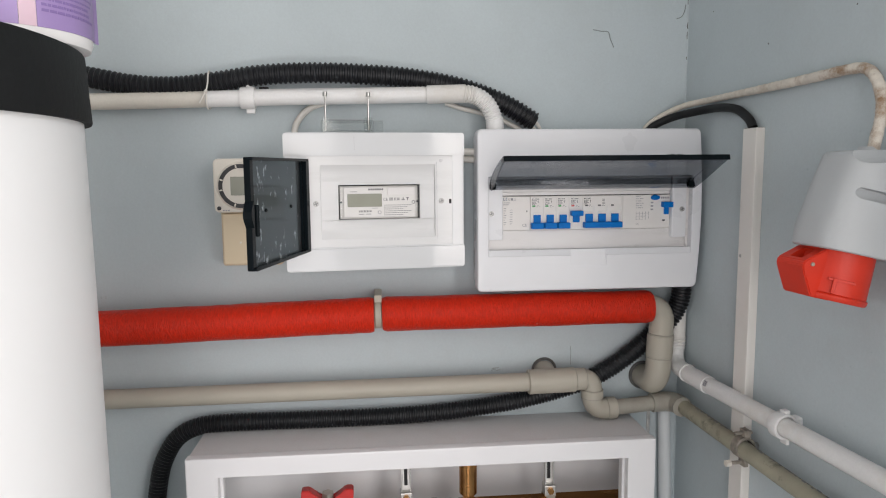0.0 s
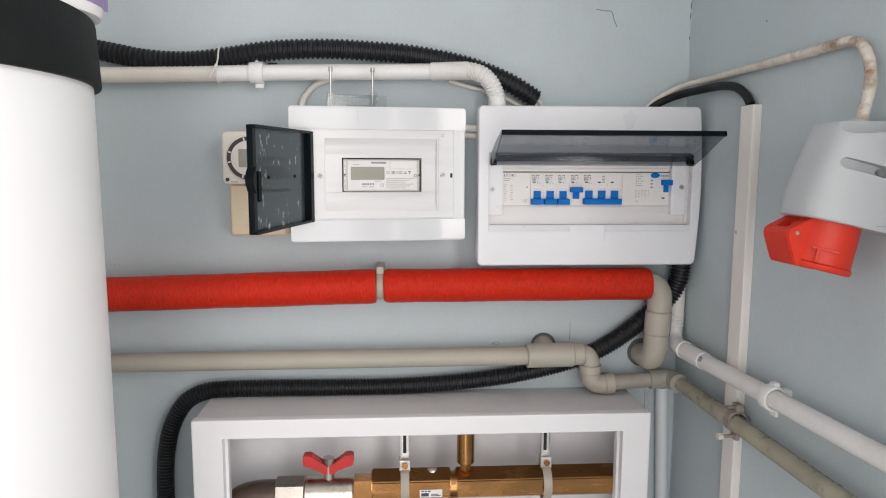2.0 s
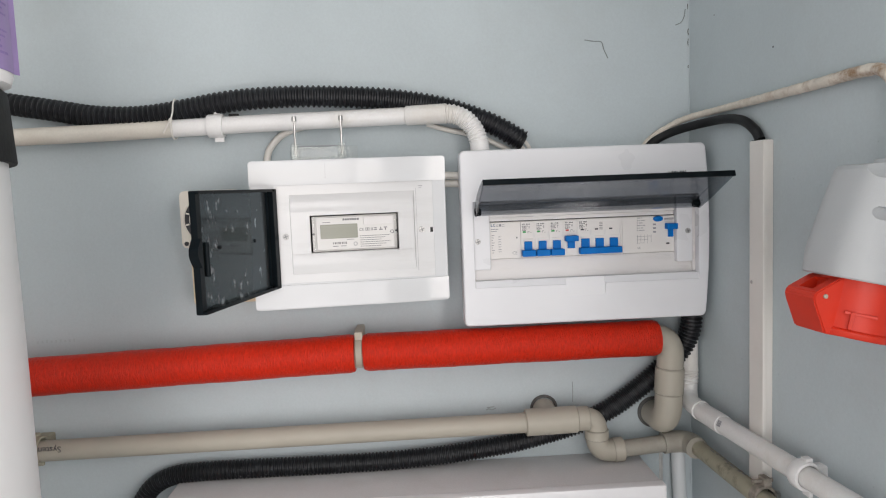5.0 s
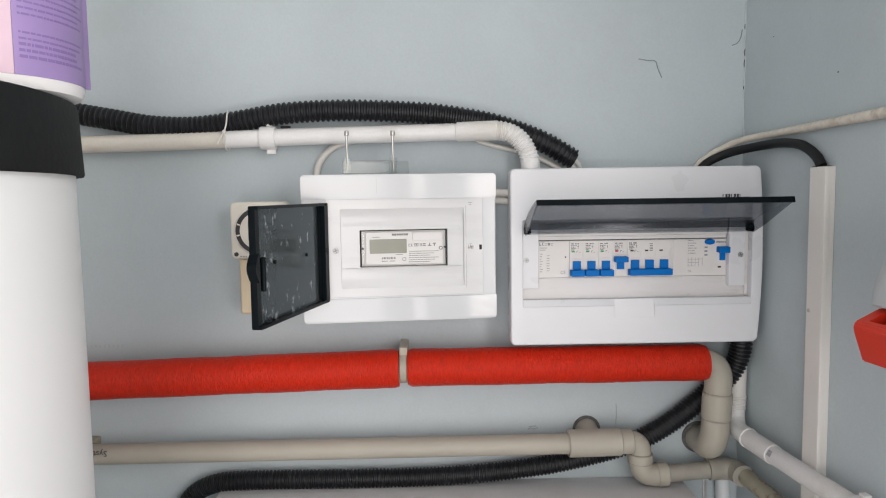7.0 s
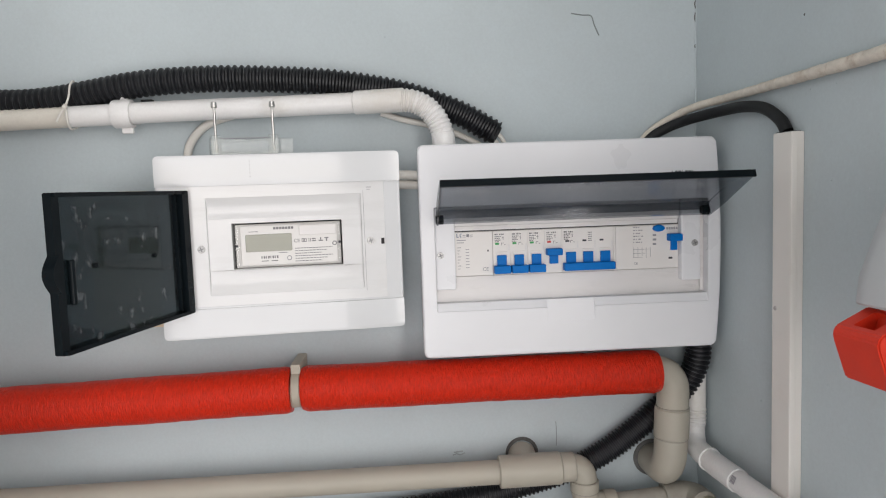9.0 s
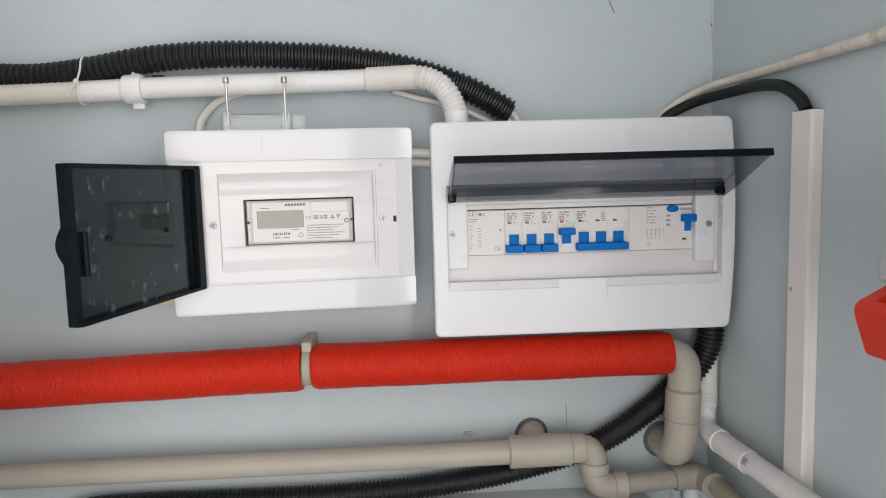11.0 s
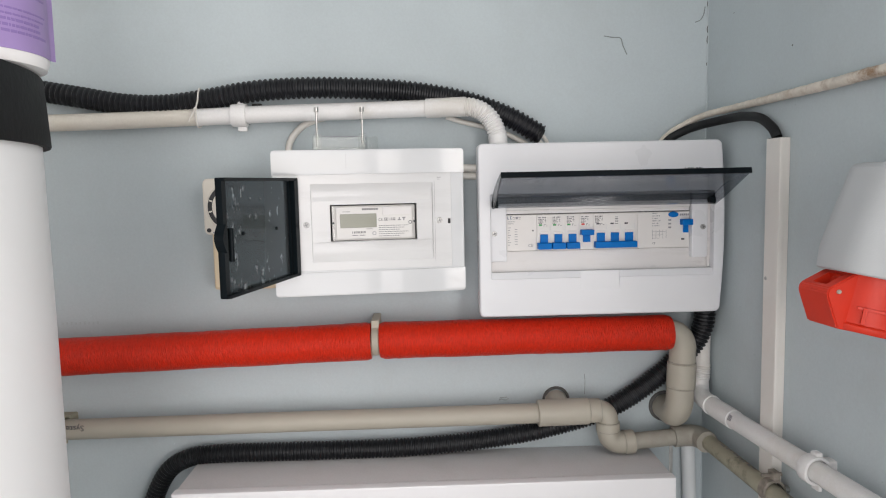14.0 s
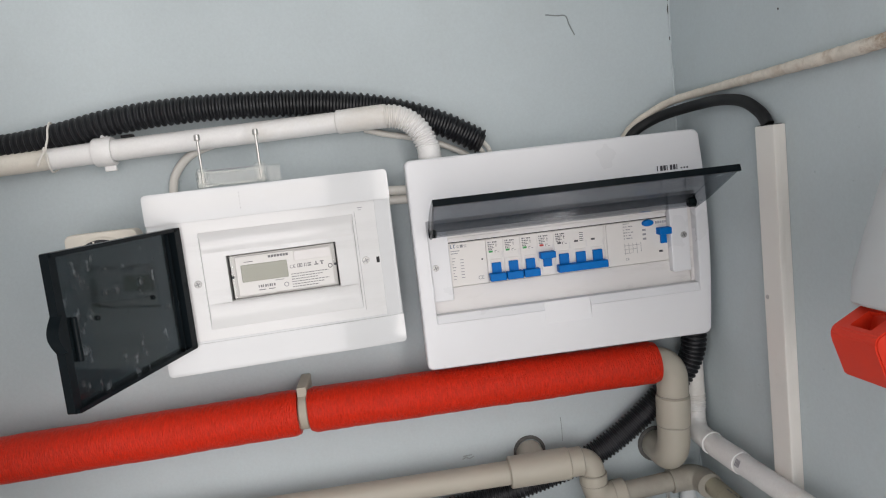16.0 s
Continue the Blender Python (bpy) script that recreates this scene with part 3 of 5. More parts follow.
def rr_side(x0, x1, y0, y1, r, n=6, k=12):
    """A rounded rectangle with extra points up its +x side."""
    return rr(x0, x1, y0, y1, r, n) + [(x1, y0 + r + (y1 - y0 - 2 * r) * i / (k + 1)) for i in range(1, k + 1)]


def bowed(x0, x1, y0, y1, r, bow, z, n=6):
    """A rounded rectangle whose sides bulge a little, its front bowed too."""
    out = []
    for x, y in rr_side(x0, x1, y0, y1, r, n):
        t = (y - (y0 + y1) / 2) / ((y1 - y0) / 2)
        s = (x - (x0 + x1) / 2) / ((x1 - x0) / 2)
        out.append((x + bow * (1 - t * t) * max(0, s), y, z))
    return out


WIN = (0.0145, 0.2825, -0.161, -0.060)
bm = bmesh.new()
lip = lambda e, z, r: bowed(e, BW - e, -BH + e, -e, r, 0.0050, z)
win = lambda e, z: [(x, y, z) for x, y in rr_side(WIN[0] - e, WIN[1] + e, WIN[2] - e, WIN[3] + e, 0.0015)]
foot = lambda z: [(x, y, z) for x, y in rr_side(WIN[0], WIN[1], WIN[2] + 0.0072, WIN[3], 0.0015)]
loft(bm, [lip(0.004, BACKZ + 0.0005, 0.005), lip(0.003, -0.026, 0.006), lip(0.0022, -0.0245, 0.006), lip(0.0, -0.024, 0.006), lip(0.0, -0.0032, 0.006), lip(0.0006, -0.0012, 0.006),
          lip(0.0018, -0.0003, 0.0055), lip(0.0036, 0.0, 0.005), win(0.0006, 0.0), win(0, -0.0008), foot(-0.0040), foot(-0.0132), foot(-0.034)], True, True)
cover = part("cover", bm, SATINWHITE, board)
# finger notch under the window
carve(cover, prism(bmesh.new(), [(-0.150, -0.0050), (-0.1605, -0.0030), (-0.1750, -0.0001), (-0.1760, 0.01), (-0.150, 0.01)], 0.122, 0.169))
# sunk inner panel round the breakers, with a sloping sill
bm = prism(bmesh.new(), [(-0.1296, -0.0158), (-0.134, -0.0165), (-0.150, -0.0142), (-0.1537, -0.0134), (-0.1537, -0.022), (-0.1296, -0.022)], WIN[0], WIN[1])
part("sill", bm, INNERWHITE, board)
bm = prism(bmesh.new(), [(-0.0600, -0.009), (-0.0740, -0.009), (-0.0750, -0.010), (-0.0790, -0.0102), (-0.0800, -0.013), (-0.0840, -0.0135), (-0.0840, -0.020), (-0.0600, -0.020)], WIN[0] + 0.0185, WIN[1] - 0.0255)
part("upper_strip", bm, INNERWHITE, board)
part("upper_gap", block(0.034, 0.2585, -0.0850, -0.0838, -0.024, -0.0150, 0.0003, 0.0002), BLACKHOLE, board)
for x0, x1 in ((WIN[0], 0.0341), (0.2588, 0.2780)):
    part("side_plate", block(x0, x1, -0.141, -0.0605, -0.021, -0.0075, 0.0015, 0.001), SATINWHITE, board)
part("inner_edge", block(0.2790, WIN[1], -0.1530, -0.0605, -0.021, -0.0105, 0.0008, 0.0006), INNERWHITE, board)
cross_screw(board, 0.0195, -0.107, -0.0070, 0.0036)
cross_screw(board, 0.2722, -0.104, -0.0070, 0.0036)
part("mounting_plate", block(WIN[0], WIN[1], -0.161, -0.060, -0.0225, -0.0215, 0.001, 0.0003), INNERWHITE, board)
# maker's mark as plain strokes
part("maker_mark", bars([(0.2465 + 0.0033 * i, 0.2465 + 0.0033 * i + (0.0024 if i % 3 else 0.0009), -0.0375, -0.0325, 0.0001) for i in range(7)] + [(0.2705 + 0.0030 * i, 0.2722 + 0.0030 * i, -0.0373, -0.0358, 0.0001) for i in range(3)]), PRINT, board)
# lid, hinged along the top of the window
LIDM = axes((0, -0.0635, 0.003), (1, 0, 0), Vector((0, -0.304, -0.953)), Vector((0, 0.953, -0.304)))
lid_bm = bmesh.new()
LW0, LW1, LL = 0.0160, 0.2805, 0.095
prof = [(-0.001, -0.006), (-0.003, -0.001), (-0.008, 0.0012), (-0.030, 0.0030), (-0.060, 0.0022), (-0.088, 0.0), (-LL, -0.0015)]
prism(lid_bm, prof + [(y + 0.0003, z - 0.0018) for y, z in prof[::-1]], LW0, LW1)
lid = part("lid", lid_bm, SMOKE, board, "smoked clear lid standing open", m=LIDM)
for x in (LW0, LW1 - 0.0018):
    b2 = prism(bmesh.new(), [(0.0, -0.014), (0.0, -0.002), (-0.03, 0.0010), (-0.088, -0.0018), (-LL, -0.0034), (-LL, -0.005), (-0.088, -0.006), (-0.030, -0.0125)], x, x + 0.0018)
    part("side_lip", b2, SMOKE, lid)
part("front_lip", prism(bmesh.new(), [(-LL + 0.0006, -0.0034), (-LL + 0.0006, -0.007), (-LL - 0.0016, -0.007), (-LL - 0.0016, -0.001)], LW0, LW1), SMOKEEDGE, lid)
part("hinge_bar", prism(bmesh.new(), [(0.0035, -0.012), (0.004, -0.002), (-0.001, 0.0005), (-0.003, -0.001), (-0.003, -0.012)], LW0, LW1), SMOKE, lid)
for x in (LW0 - 0.0006, LW1 - 0.0070):
    part("hinge_pin", rod(bmesh.new(), (x, 0.001, -0.008), (x + 0.0076, 0.001, -0.008), 0.0047, None, 14, 0.0008), SMOKEEDGE, lid)

# ---- the devices in the board ----
MZ = -0.0155


def device_body(parent, w):
    """Light grey moulded housing with a raised middle."""
    g = 0.00010
    return part("housing", prism(bmesh.new(), [(-0.1295, MZ - 0.02), (-0.1295, MZ - 0.0010), (-0.1288, MZ), (-0.0858, MZ), (-0.0850, MZ - 0.0010), (-0.0850, MZ - 0.02)], g, w - g), MODULE, parent)


def toggle(parent, x0, x1, y0, y1, up):
    """A switch lever: a wide raised grip with a narrower low neck."""
    ym = y0 + (y1 - y0) * (0.57 if up else 0.43)
    grip, neck = ((ym, y1), (y0, ym + 0.0004)) if up else ((y0, ym), (ym - 0.0004, y1))
    bm = bmesh.new()
    rbox(bm, x0, x1, *grip, MZ - 0.001, MZ + 0.0095, 0.0008, 0.0008, 2)
    rbox(bm, x0 + 0.0034, x1 - 0.0033, *neck, MZ - 0.001, MZ + 0.0032, 0.0005, 0.0005, 2)
    return part("toggle", bm, BLUE, parent, "blue switch toggle")


def small_print(x, seed):
    """Unreadable small print on one pole."""
    rnd = random.Random(seed)
    z = MZ + 0.00005
    rows = []
    for y, start, end, h in ((-0.0890, 0.0020, 0.0050, 0.0013), (-0.0890, 0.0066, 0.0112, 0.0013), (-0.0912, 0.0020, 0.0085, 0.0010), (-0.0930, 0.0020, 0.0070, 0.0009), (-0.0946, 0.0020, 0.0080, 0.0009), (-0.0962, 0.0020, 0.0062, 0.0009)):
        u = start
        while u < end:
            w = rnd.uniform(0.0007, 0.0019)
            rows.append((x + u, x + min(u + w, end), y - h / 2, y + h / 2, z))
            u += w + 0.0005
    for u0, u1, v0, v1 in ((0.0092, 0.0112, -0.0925, -0.0921), (0.0102, 0.0106, -0.0945, -0.0908), (0.0085, 0.0108, -0.0978, -0.0974), (0.0085, 0.0089, -0.0998, -0.0974), (0.0112, 0.0130, -0.0995, -0.0991)):
        rows.append((x + u0, x + u1, v0, v1, z))
    return rows


SINGLE = 0.01728
X0 = 0.0718
poles = [("DOWN", 0, GREENDOT), ("DOWN", 1, GREENDOT), ("DOWN", 2, GREENDOT), ("UP", 3, REDDOT)]
for way, i, dot in poles:
    words = "light grey single circuit breaker, blue toggle up, red flag" if way == "UP" else "light grey single circuit breaker, blue toggle down, green flag"
    th = thing("circuit_breaker", B @ Matrix.Translation((X0 + SINGLE * i, 0, 0)), words, "circuit breaker", "breakers in the board")
    device_body(th, SINGLE)
    part("toggle_well", block(0.0030, 0.0142, -0.1275, -0.1060, MZ - 0.006, MZ + 0.0007, 0.0006, 0.0004), MODULE, th)
    if way == "UP":
        toggle(th, 0.0008, 0.0162, -0.1198, -0.1045, True)
    else:
        toggle(th, 0.0004, 0.0165, -0.1272, -0.1095, False)
    part("status_flag", block(0.0024, 0.0064, -0.0992, -0.0972, MZ - 0.001, MZ + 0.0003, 0.0002, 0.0001, 1), dot, th, "coloured status flag")
    part("print", bars(small_print(0, i)), PRINTFINE, th)
    part("tab", block(0.0150, 0.0166, -0.1050, -0.0985, MZ - 0.001, MZ + 0.0004, 0.0004, 0.0002, 1), INNERWHITE, th)
th = thing("circuit_breaker", B @ Matrix.Translation((X0 + SINGLE * 4, 0, 0)), "light grey three-pole circuit breaker with one joined blue toggle", "circuit breaker", "breakers in the board")
device_body(th, SINGLE * 3)
for k in range(3):
    part("toggle_well", block(0.0030 + SINGLE * k, 0.0142 + SINGLE * k, -0.1225, -0.1060, MZ - 0.006, MZ + 0.0007, 0.0006, 0.0004), MODULE, th)
bm = bmesh.new()
rbox(bm, 0.0006, SINGLE * 3 - 0.0006, -0.1270, -0.1195, MZ - 0.001, MZ + 0.0095, 0.0008, 0.0008, 2)
for k in range(3):
    rbox(bm, 0.0036 + SINGLE * k, 0.0134 + SINGLE * k, -0.1198, -0.1090, MZ - 0.001, MZ + 0.0034, 0.0005, 0.0005, 2)
part("toggle", bm, BLUE, th, "joined blue switch toggle")
part("print", bars(small_print(0, 9) + [(SINGLE + 0.0090, SINGLE + 0.0128, -0.0905 - 0.002 * k, -0.0899 - 0.002 * k, MZ + 0.00005) for k in range(5)]), PRINT, th)
for k in range(3):
    part("status_flag", block(0.0034 + SINGLE * k, 0.0074 + SINGLE * k, -0.0990, -0.0972, MZ - 0.001, MZ + 0.0003, 0.0002, 0.0001, 1), PRINT, th, "dark status flag")
    part("tab", block(0.0150 + SINGLE * k, 0.0164 + SINGLE * k, -0.1050, -0.0985, MZ - 0.001, MZ + 0.0004, 0.0004, 0.0002, 1), INNERWHITE, th)
# wide module beside them
th = thing("power_module", B @ Matrix.Translation((0.0342, 0, 0)), "light grey two-unit module with faint print", "electrical module", "devices in the board")
device_body(th, 0.0374)
part("maker_mark", bars([(0.0020, 0.0028, -0.0905, -0.0868, MZ + 0.00005), (0.0020, 0.0042, -0.0905, -0.0898, MZ + 0.00005), (0.0052, 0.0060, -0.0903, -0.0870, MZ + 0.00005), (0.0052, 0.0072, -0.0875, -0.0869, MZ + 0.00005), (0.0052, 0.0072, -0.0904, -0.0898, MZ + 0.00005)]), PRINTBLUE, th)
part("print", bars([(0.0082 + 0.0036 * k, 0.0110 + 0.0036 * k, -0.0905, -0.0900 + 0.0025 * (k % 2), MZ + 0.00005) for k in range(3)] + [(0.0082 + 0.0036 * k, 0.0110 + 0.0036 * k, -0.0888, -0.0882, MZ + 0.00005) for k in range(3)]
           + [(0.002, 0.011 - 0.002 * (k % 2), -0.0938 - 0.0024 * k, -0.0931 - 0.0024 * k, MZ + 0.00005) for k in range(2)]
           + [(0.0025, 0.0060 - 0.001 * (k % 3), -0.1010 - 0.0030 * k, -0.1004 - 0.0030 * k, MZ + 0.00005) for k in range(8)] + [(0.0105, 0.0140, -0.1030 - 0.0030 * k, -0.1024 - 0.0030 * k, MZ + 0.00005) for k in range(7)]), PRINTGREY, th)
part("indicator", block(0.0320, 0.0336, -0.1055, -0.1037, MZ - 0.001, MZ + 0.0002, 0.0002, 0.0001, 1), PRINT, th)
part("ce_mark", lettering("CE", 0.0052, Matrix.Translation((0.0268, -0.1245, MZ + 0.0002))), PRINTGREY, th)
# earth-leakage breaker
th = thing("earth_leakage_breaker", B @ Matrix.Translation((0.1952, 0, 0)), "light grey earth-leakage breaker with blue button and toggle", "circuit breaker", "devices in the board")
device_body(th, 0.0633)
part("spacer", block(-0.0022, -0.0001, -0.1294, -0.0852, MZ - 0.02, MZ - 0.0004, 0.0003, 0.0002), MODULE, th)
part("toggle_well", block(0.0540, 0.0622, -0.1120, -0.0970, MZ - 0.006, MZ + 0.0007, 0.0006, 0.0004), MODULE, th)
toggle(th, 0.0518, 0.0648, -0.1110, -0.0945, True)
bm = rod(bmesh.new(), (0, 0, MZ - 0.001), (0, 0, MZ + 0.0030), 0.0036, 0.0032, 24, 0.0005)
bm.transform(Matrix.Translation((0.0435, -0.0888, 0)) @ Matrix.Diagonal((1.75, 1, 1, 1)))
part("test_button", bm, BLUE, th, "oval blue test button")
part("print", bars([(0.0515 + 0.0024 * k, 0.0532 + 0.0024 * k, -0.0905, -0.0880, MZ + 0.00005) for k in range(5)] + [(0.0178 + 0.0026 * j, 0.0199 + 0.0026 * j - 0.0006 * ((j + k) % 3), -0.0877 - 0.0030 * k, -0.0867 - 0.0030 * k, MZ + 0.00005) for k in range(6) for j in range(3 + (k % 2))]
           + [(0.0180 + 0.0042 * (k % 5), 0.0183 + 0.0042 * (k % 5), -0.1180 + 0.001 * (k % 3), -0.1072, MZ + 0.00005) for k in range(5)] + [(0.0175, 0.0350 - 0.004 * k, -0.1095 - 0.004 * k, -0.1092 - 0.004 * k, MZ + 0.00005) for k in range(3)]
           + [(0.0375, 0.0410, -0.0965 - 0.0045 * k, -0.0945 - 0.0045 * k, MZ + 0.00005) for k in range(3)]), PRINTGREY, th)
part("status_flag", block(0.0535, 0.0575, -0.1200, -0.1180, MZ - 0.001, MZ + 0.0003, 0.0002, 0.0001, 1), PRINT, th)
part("ce_mark", lettering("CE", 0.0034, Matrix.Translation((0.0178, -0.1245, MZ + 0.0002))), PRINTGREY, th)

# ---- meter box ----
MX = Vector((0.994, 0.110, 0)).normalized()
M = axes((0.0675, 0.9565, 1.549), MX, (0, 0, 1), MX.cross(Vector((0, 0, 1))))
MW, MH = 0.2185, 0.166
mbox = thing("meter_box", M, "glossy white meter box with its smoked door swung open", "meter box")
part("cover", frame_plate(bmesh.new(), (0, MW, -MH + 0.002, 0), (0.027, 0.203, -0.137, -0.028), -0.016, -0.0018, 0.004, 0.0008, 0.0016, -0.012, 5), GLOSSWHITE, mbox)


def band(y0, y1, crown):
    """A glossy strip across the cover from its outer edge y0 inwards, with a gentle swell near one end."""
    bm = bmesh.new()
    grid = []
    r = 0.004
    steps = [0.0, 0.0006, 0.0014, 0.0026, 0.004, 0.009, 0.014, 0.019, 0.0234, 0.0258, abs(y1 - y0)]
    for i in range(33):
        u = i / 32
        crest = 0.0014 * max(0.0, 1 - ((u - 0.78) / 0.22) ** 2) - 0.0005 * max(0.0, (0.06 - u) / 0.06) ** 2
        row = []
        for d in steps:
            c = r - math.sqrt(max(0.0, r * r - (r - d) ** 2)) if d < r else 0.0
            v = d / abs(y1 - y0)
            row.append(bm.verts.new((c + (MW - 2 * c) * u, y0 + (y1 - y0) * v, crown * (1 - (2 * v - 1) ** 8) - 0.0006 + crest)))
        grid.append(row)
    for p_, q_ in zip(grid, grid[1:]):
        for k in range(len(steps) - 1):
            bm.faces.new((p_[k], q_[k], q_[k + 1], p_[k + 1]))
    rim = [e for e in bm.edges if e.is_boundary]
    ext = bmesh.ops.extrude_edge_only(bm, edges=rim)
    for v in ext["geom"]:
        if isinstance(v, bmesh.types.BMVert):
            v.co.z = -0.006
    return bm


part("upper_band", band(0.0, -0.0276, 0.0003), GLOSSWHITE, mbox)
part("lower_band", band(-MH, -0.1390, 0.0006), GLOSSWHITE, mbox)
# shell between the cover and the wall
bm = block(0.012, MW - 0.014, -MH + 0.012, -0.012, -0.100, -0.0300, 0.004, 0.001)
for v in bm.verts:
    w = M @ v.co
    if w.y > WALL_Y - 0.0005:
        v.co -= M.to_3x3().inverted() @ Vector((0, w.y - WALL_Y + 0.0005, 0))
part("shell", bm, SATINWHITE, mbox)
part("collar", frame_plate(bmesh.new(), (0.012, MW - 0.014, -MH + 0.012, -0.012), (0.026, 0.204, -0.138, -0.027), -0.0305, -0.0155, 0.004, 0.001, 0.0005, None, 4), SATINWHITE, mbox)
# inner panel: flat rim, hollowed troughs above and below the window
part("inner_panel", frame_plate(bmesh.new(), (0.0262, 0.2038, -0.1378, -0.0272), (0.0425, 0.1815, -0.127, -0.039), -0.006, -0.0022, 0.0008, 0.0008, 0.0006, -0.0130, 4), PANELGLOSS, mbox)
up = [(-0.0386 - 0.0190 * k / 12, -0.0024 - 0.0030 * k / 12 - 0.0024 * math.sin(math.pi * k / 12)) for k in range(13)]
dn = [(-0.1055 - 0.0219 * k / 12, -0.0054 + 0.0030 * k / 12 - 0.0024 * math.sin(math.pi * k / 12)) for k in range(13)]
for prof in (up, dn):
    part("trough", prism(bmesh.new(), prof + [(prof[-1][0], -0.016), (prof[0][0], -0.016)], 0.0422, 0.1818), PANELGLOSS, mbox)
part("window_frame", frame_plate(bmesh.new(), (0.0422, 0.1818, -0.1056, -0.0574), (0.0635, 0.1630, -0.1045, -0.0625), -0.0155, -0.0055, 0.0006, 0.0006, 0.0005, -0.026, 3), PANELGLOSS, mbox)
part("window_floor", block(0.0600, 0.1660, -0.1056, -0.0600, -0.0285, -0.0265, 0.001, 0.0003), BLACKHOLE, mbox)
part("panel_groove", block(0.1838, 0.1841, -0.1300, -0.036, -0.004, -0.00205, 0.0001, 0.0001, 1), PRINTGREY, mbox)
part("catch_slot", block(0.1992, 0.2022, -0.0868, -0.0812, -0.004, -0.0018, 0.0002, 0.0001, 1), BLACKHOLE, mbox)
part("panel_nick", bars([(0.187, 0.1915, -0.0335, -0.0328, -0.0021), (0.1875, 0.1905, -0.0355, -0.0350, -0.0021)]), PRINTGREY, mbox)
cross_screw(mbox, 0.0365, -0.0845, -0.0014, 0.0038)
cross_screw(mbox, 0.1895, -0.0832, -0.0014, 0.0038)
part("moulded_marks", bars([(0.0828, 0.0836, -0.0065 - 0.0035 * k, -0.0058 - 0.0035 * k, 0.0003) for k in range(5)]), PRINTGREY, mbox)
# door
DD = Vector((-0.331, 0, 0.943)).normalized()
DM = axes((0.0205, 0, 0.003), DD, (0, 1, 0), DD.cross(Vector((0, 1, 0))))
dy0, dy1, DWID = -0.1405, -0.0310, 0.1608
door = part("door", block(0.002, DWID, dy0, dy1, -0.002, 0.0, 0.002, 0.0006), SMOKEDARK, mbox, "smoked clear plastic door swung wide open", m=DM)
for name, a, deep in (("door_rim", (0.002, DWID, dy1 - 0.0030, dy1), -0.0085), ("door_rim", (0.002, DWID, dy0, dy0 + 0.0030), -0.0085), ("door_rim", (DWID - 0.0060, DWID + 0.001, dy0, dy1), -0.0060), ("hinge_rail", (-0.002, 0.0075, dy0, dy1), -0.0085)):
    part(name, block(*a, deep, 0.0008, 0.0012, 0.001), SMOKEEDGE, door)
part("inner_rail", block(0.0105, 0.0135, dy0 + 0.004, dy1 - 0.004, -0.005, -0.0019, 0.0008, 0.0006), SMOKEEDGE, door)
bm = loft(bmesh.new(), [[(DWID + 0.0005 + 0.0065 * math.sin(math.pi * k / 10) * (1 if z < 1 else 0), -0.0985 + 0.026 * k / 10, z) for k in range(11)] for z in (-0.0085, 0.0004)])
part("finger_tab", bm, SMOKEEDGE, door)
part("catch", rod(bmesh.new(), (DWID - 0.0150, -0.1080, -0.0045), (DWID - 0.0150, -0.0770, -0.0045), 0.0024, None, 12, 0.0006), SMOKEEDGE, door, "black door catch")
for y in (-0.084,):
    for x in (0.045, 0.118):
        part("stud", rod(bmesh.new(), (x, y, -0.0036), (x, y, -0.0015), 0.0019, None, 12, 0.0004), SMOKEEDGE, door)
# meter behind the window
meter = thing("electricity_meter", M @ Matrix.Translation((0, 0, -0.0098)), "narrow light grey electricity meter with grey display", "electricity meter")
part("case", block(0.0652, 0.1618, -0.1043, -0.0640, -0.0125, -0.004, 0.001, 0.0008), METERFACE, meter)
part("face", block(0.0700, 0.1585, -0.1022, -0.0655, -0.0045, -0.0012, 0.0008, 0.0004), METERFACE, meter)
part("display", block(0.0745, 0.1165, -0.0895, -0.0735, -0.0014, -0.0002, 0.0008, 0.0003), LCD, meter, "grey-green blank display")
part("upper_cover", block(0.1235, 0.1575, -0.0755, -0.0662, -0.0016, 0.0006, 0.0006, 0.0004), INNERWHITE, meter)
z = -0.00118
part("approval_marks", bars([(0.1255, 0.1300, -0.0822, -0.0816, z), (0.1255, 0.1300, -0.0794, -0.0788, z), (0.1255, 0.1260, -0.0822, -0.0788, z), (0.1295, 0.1300, -0.0822, -0.0788, z), (0.1270, 0.1286, -0.0812, -0.0798, z),
                             (0.1318, 0.1324, -0.0822, -0.0788, z), (0.1334, 0.1340, -0.0822, -0.0788, z), (0.1350, 0.1384, -0.0800, -0.0790, z), (0.1350, 0.1384, -0.0820, -0.0810, z),
                             (0.1410, 0.1450, -0.0820, -0.0810, z), (0.1425, 0.1435, -0.0808, -0.0786, z), (0.1466, 0.1502, -0.0796, -0.0786, z), (0.1478, 0.1490, -0.0822, -0.0798, z)]), PRINTFINE, meter)
rnd = random.Random(21)
rows = []
for k in range(6):
    x, end = 0.1190, 0.1535 - 0.005 * (k % 3)
    while x < end:
        w = rnd.uniform(0.0010, 0.0030)
        rows.append((x, min(x + w, end), -0.0882 - 0.0024 * k, -0.0875 - 0.0024 * k, z))
        x += w + 0.0007
part("small_print", bars(rows), PRINTFINE, meter)
part("barcode", bars([(0.0880 + 0.0020 * k, 0.0889 + 0.0020 * k + 0.0005 * (k % 2), -0.0962, -0.0938, z) for k in range(8)]), PRINTFINE, meter)
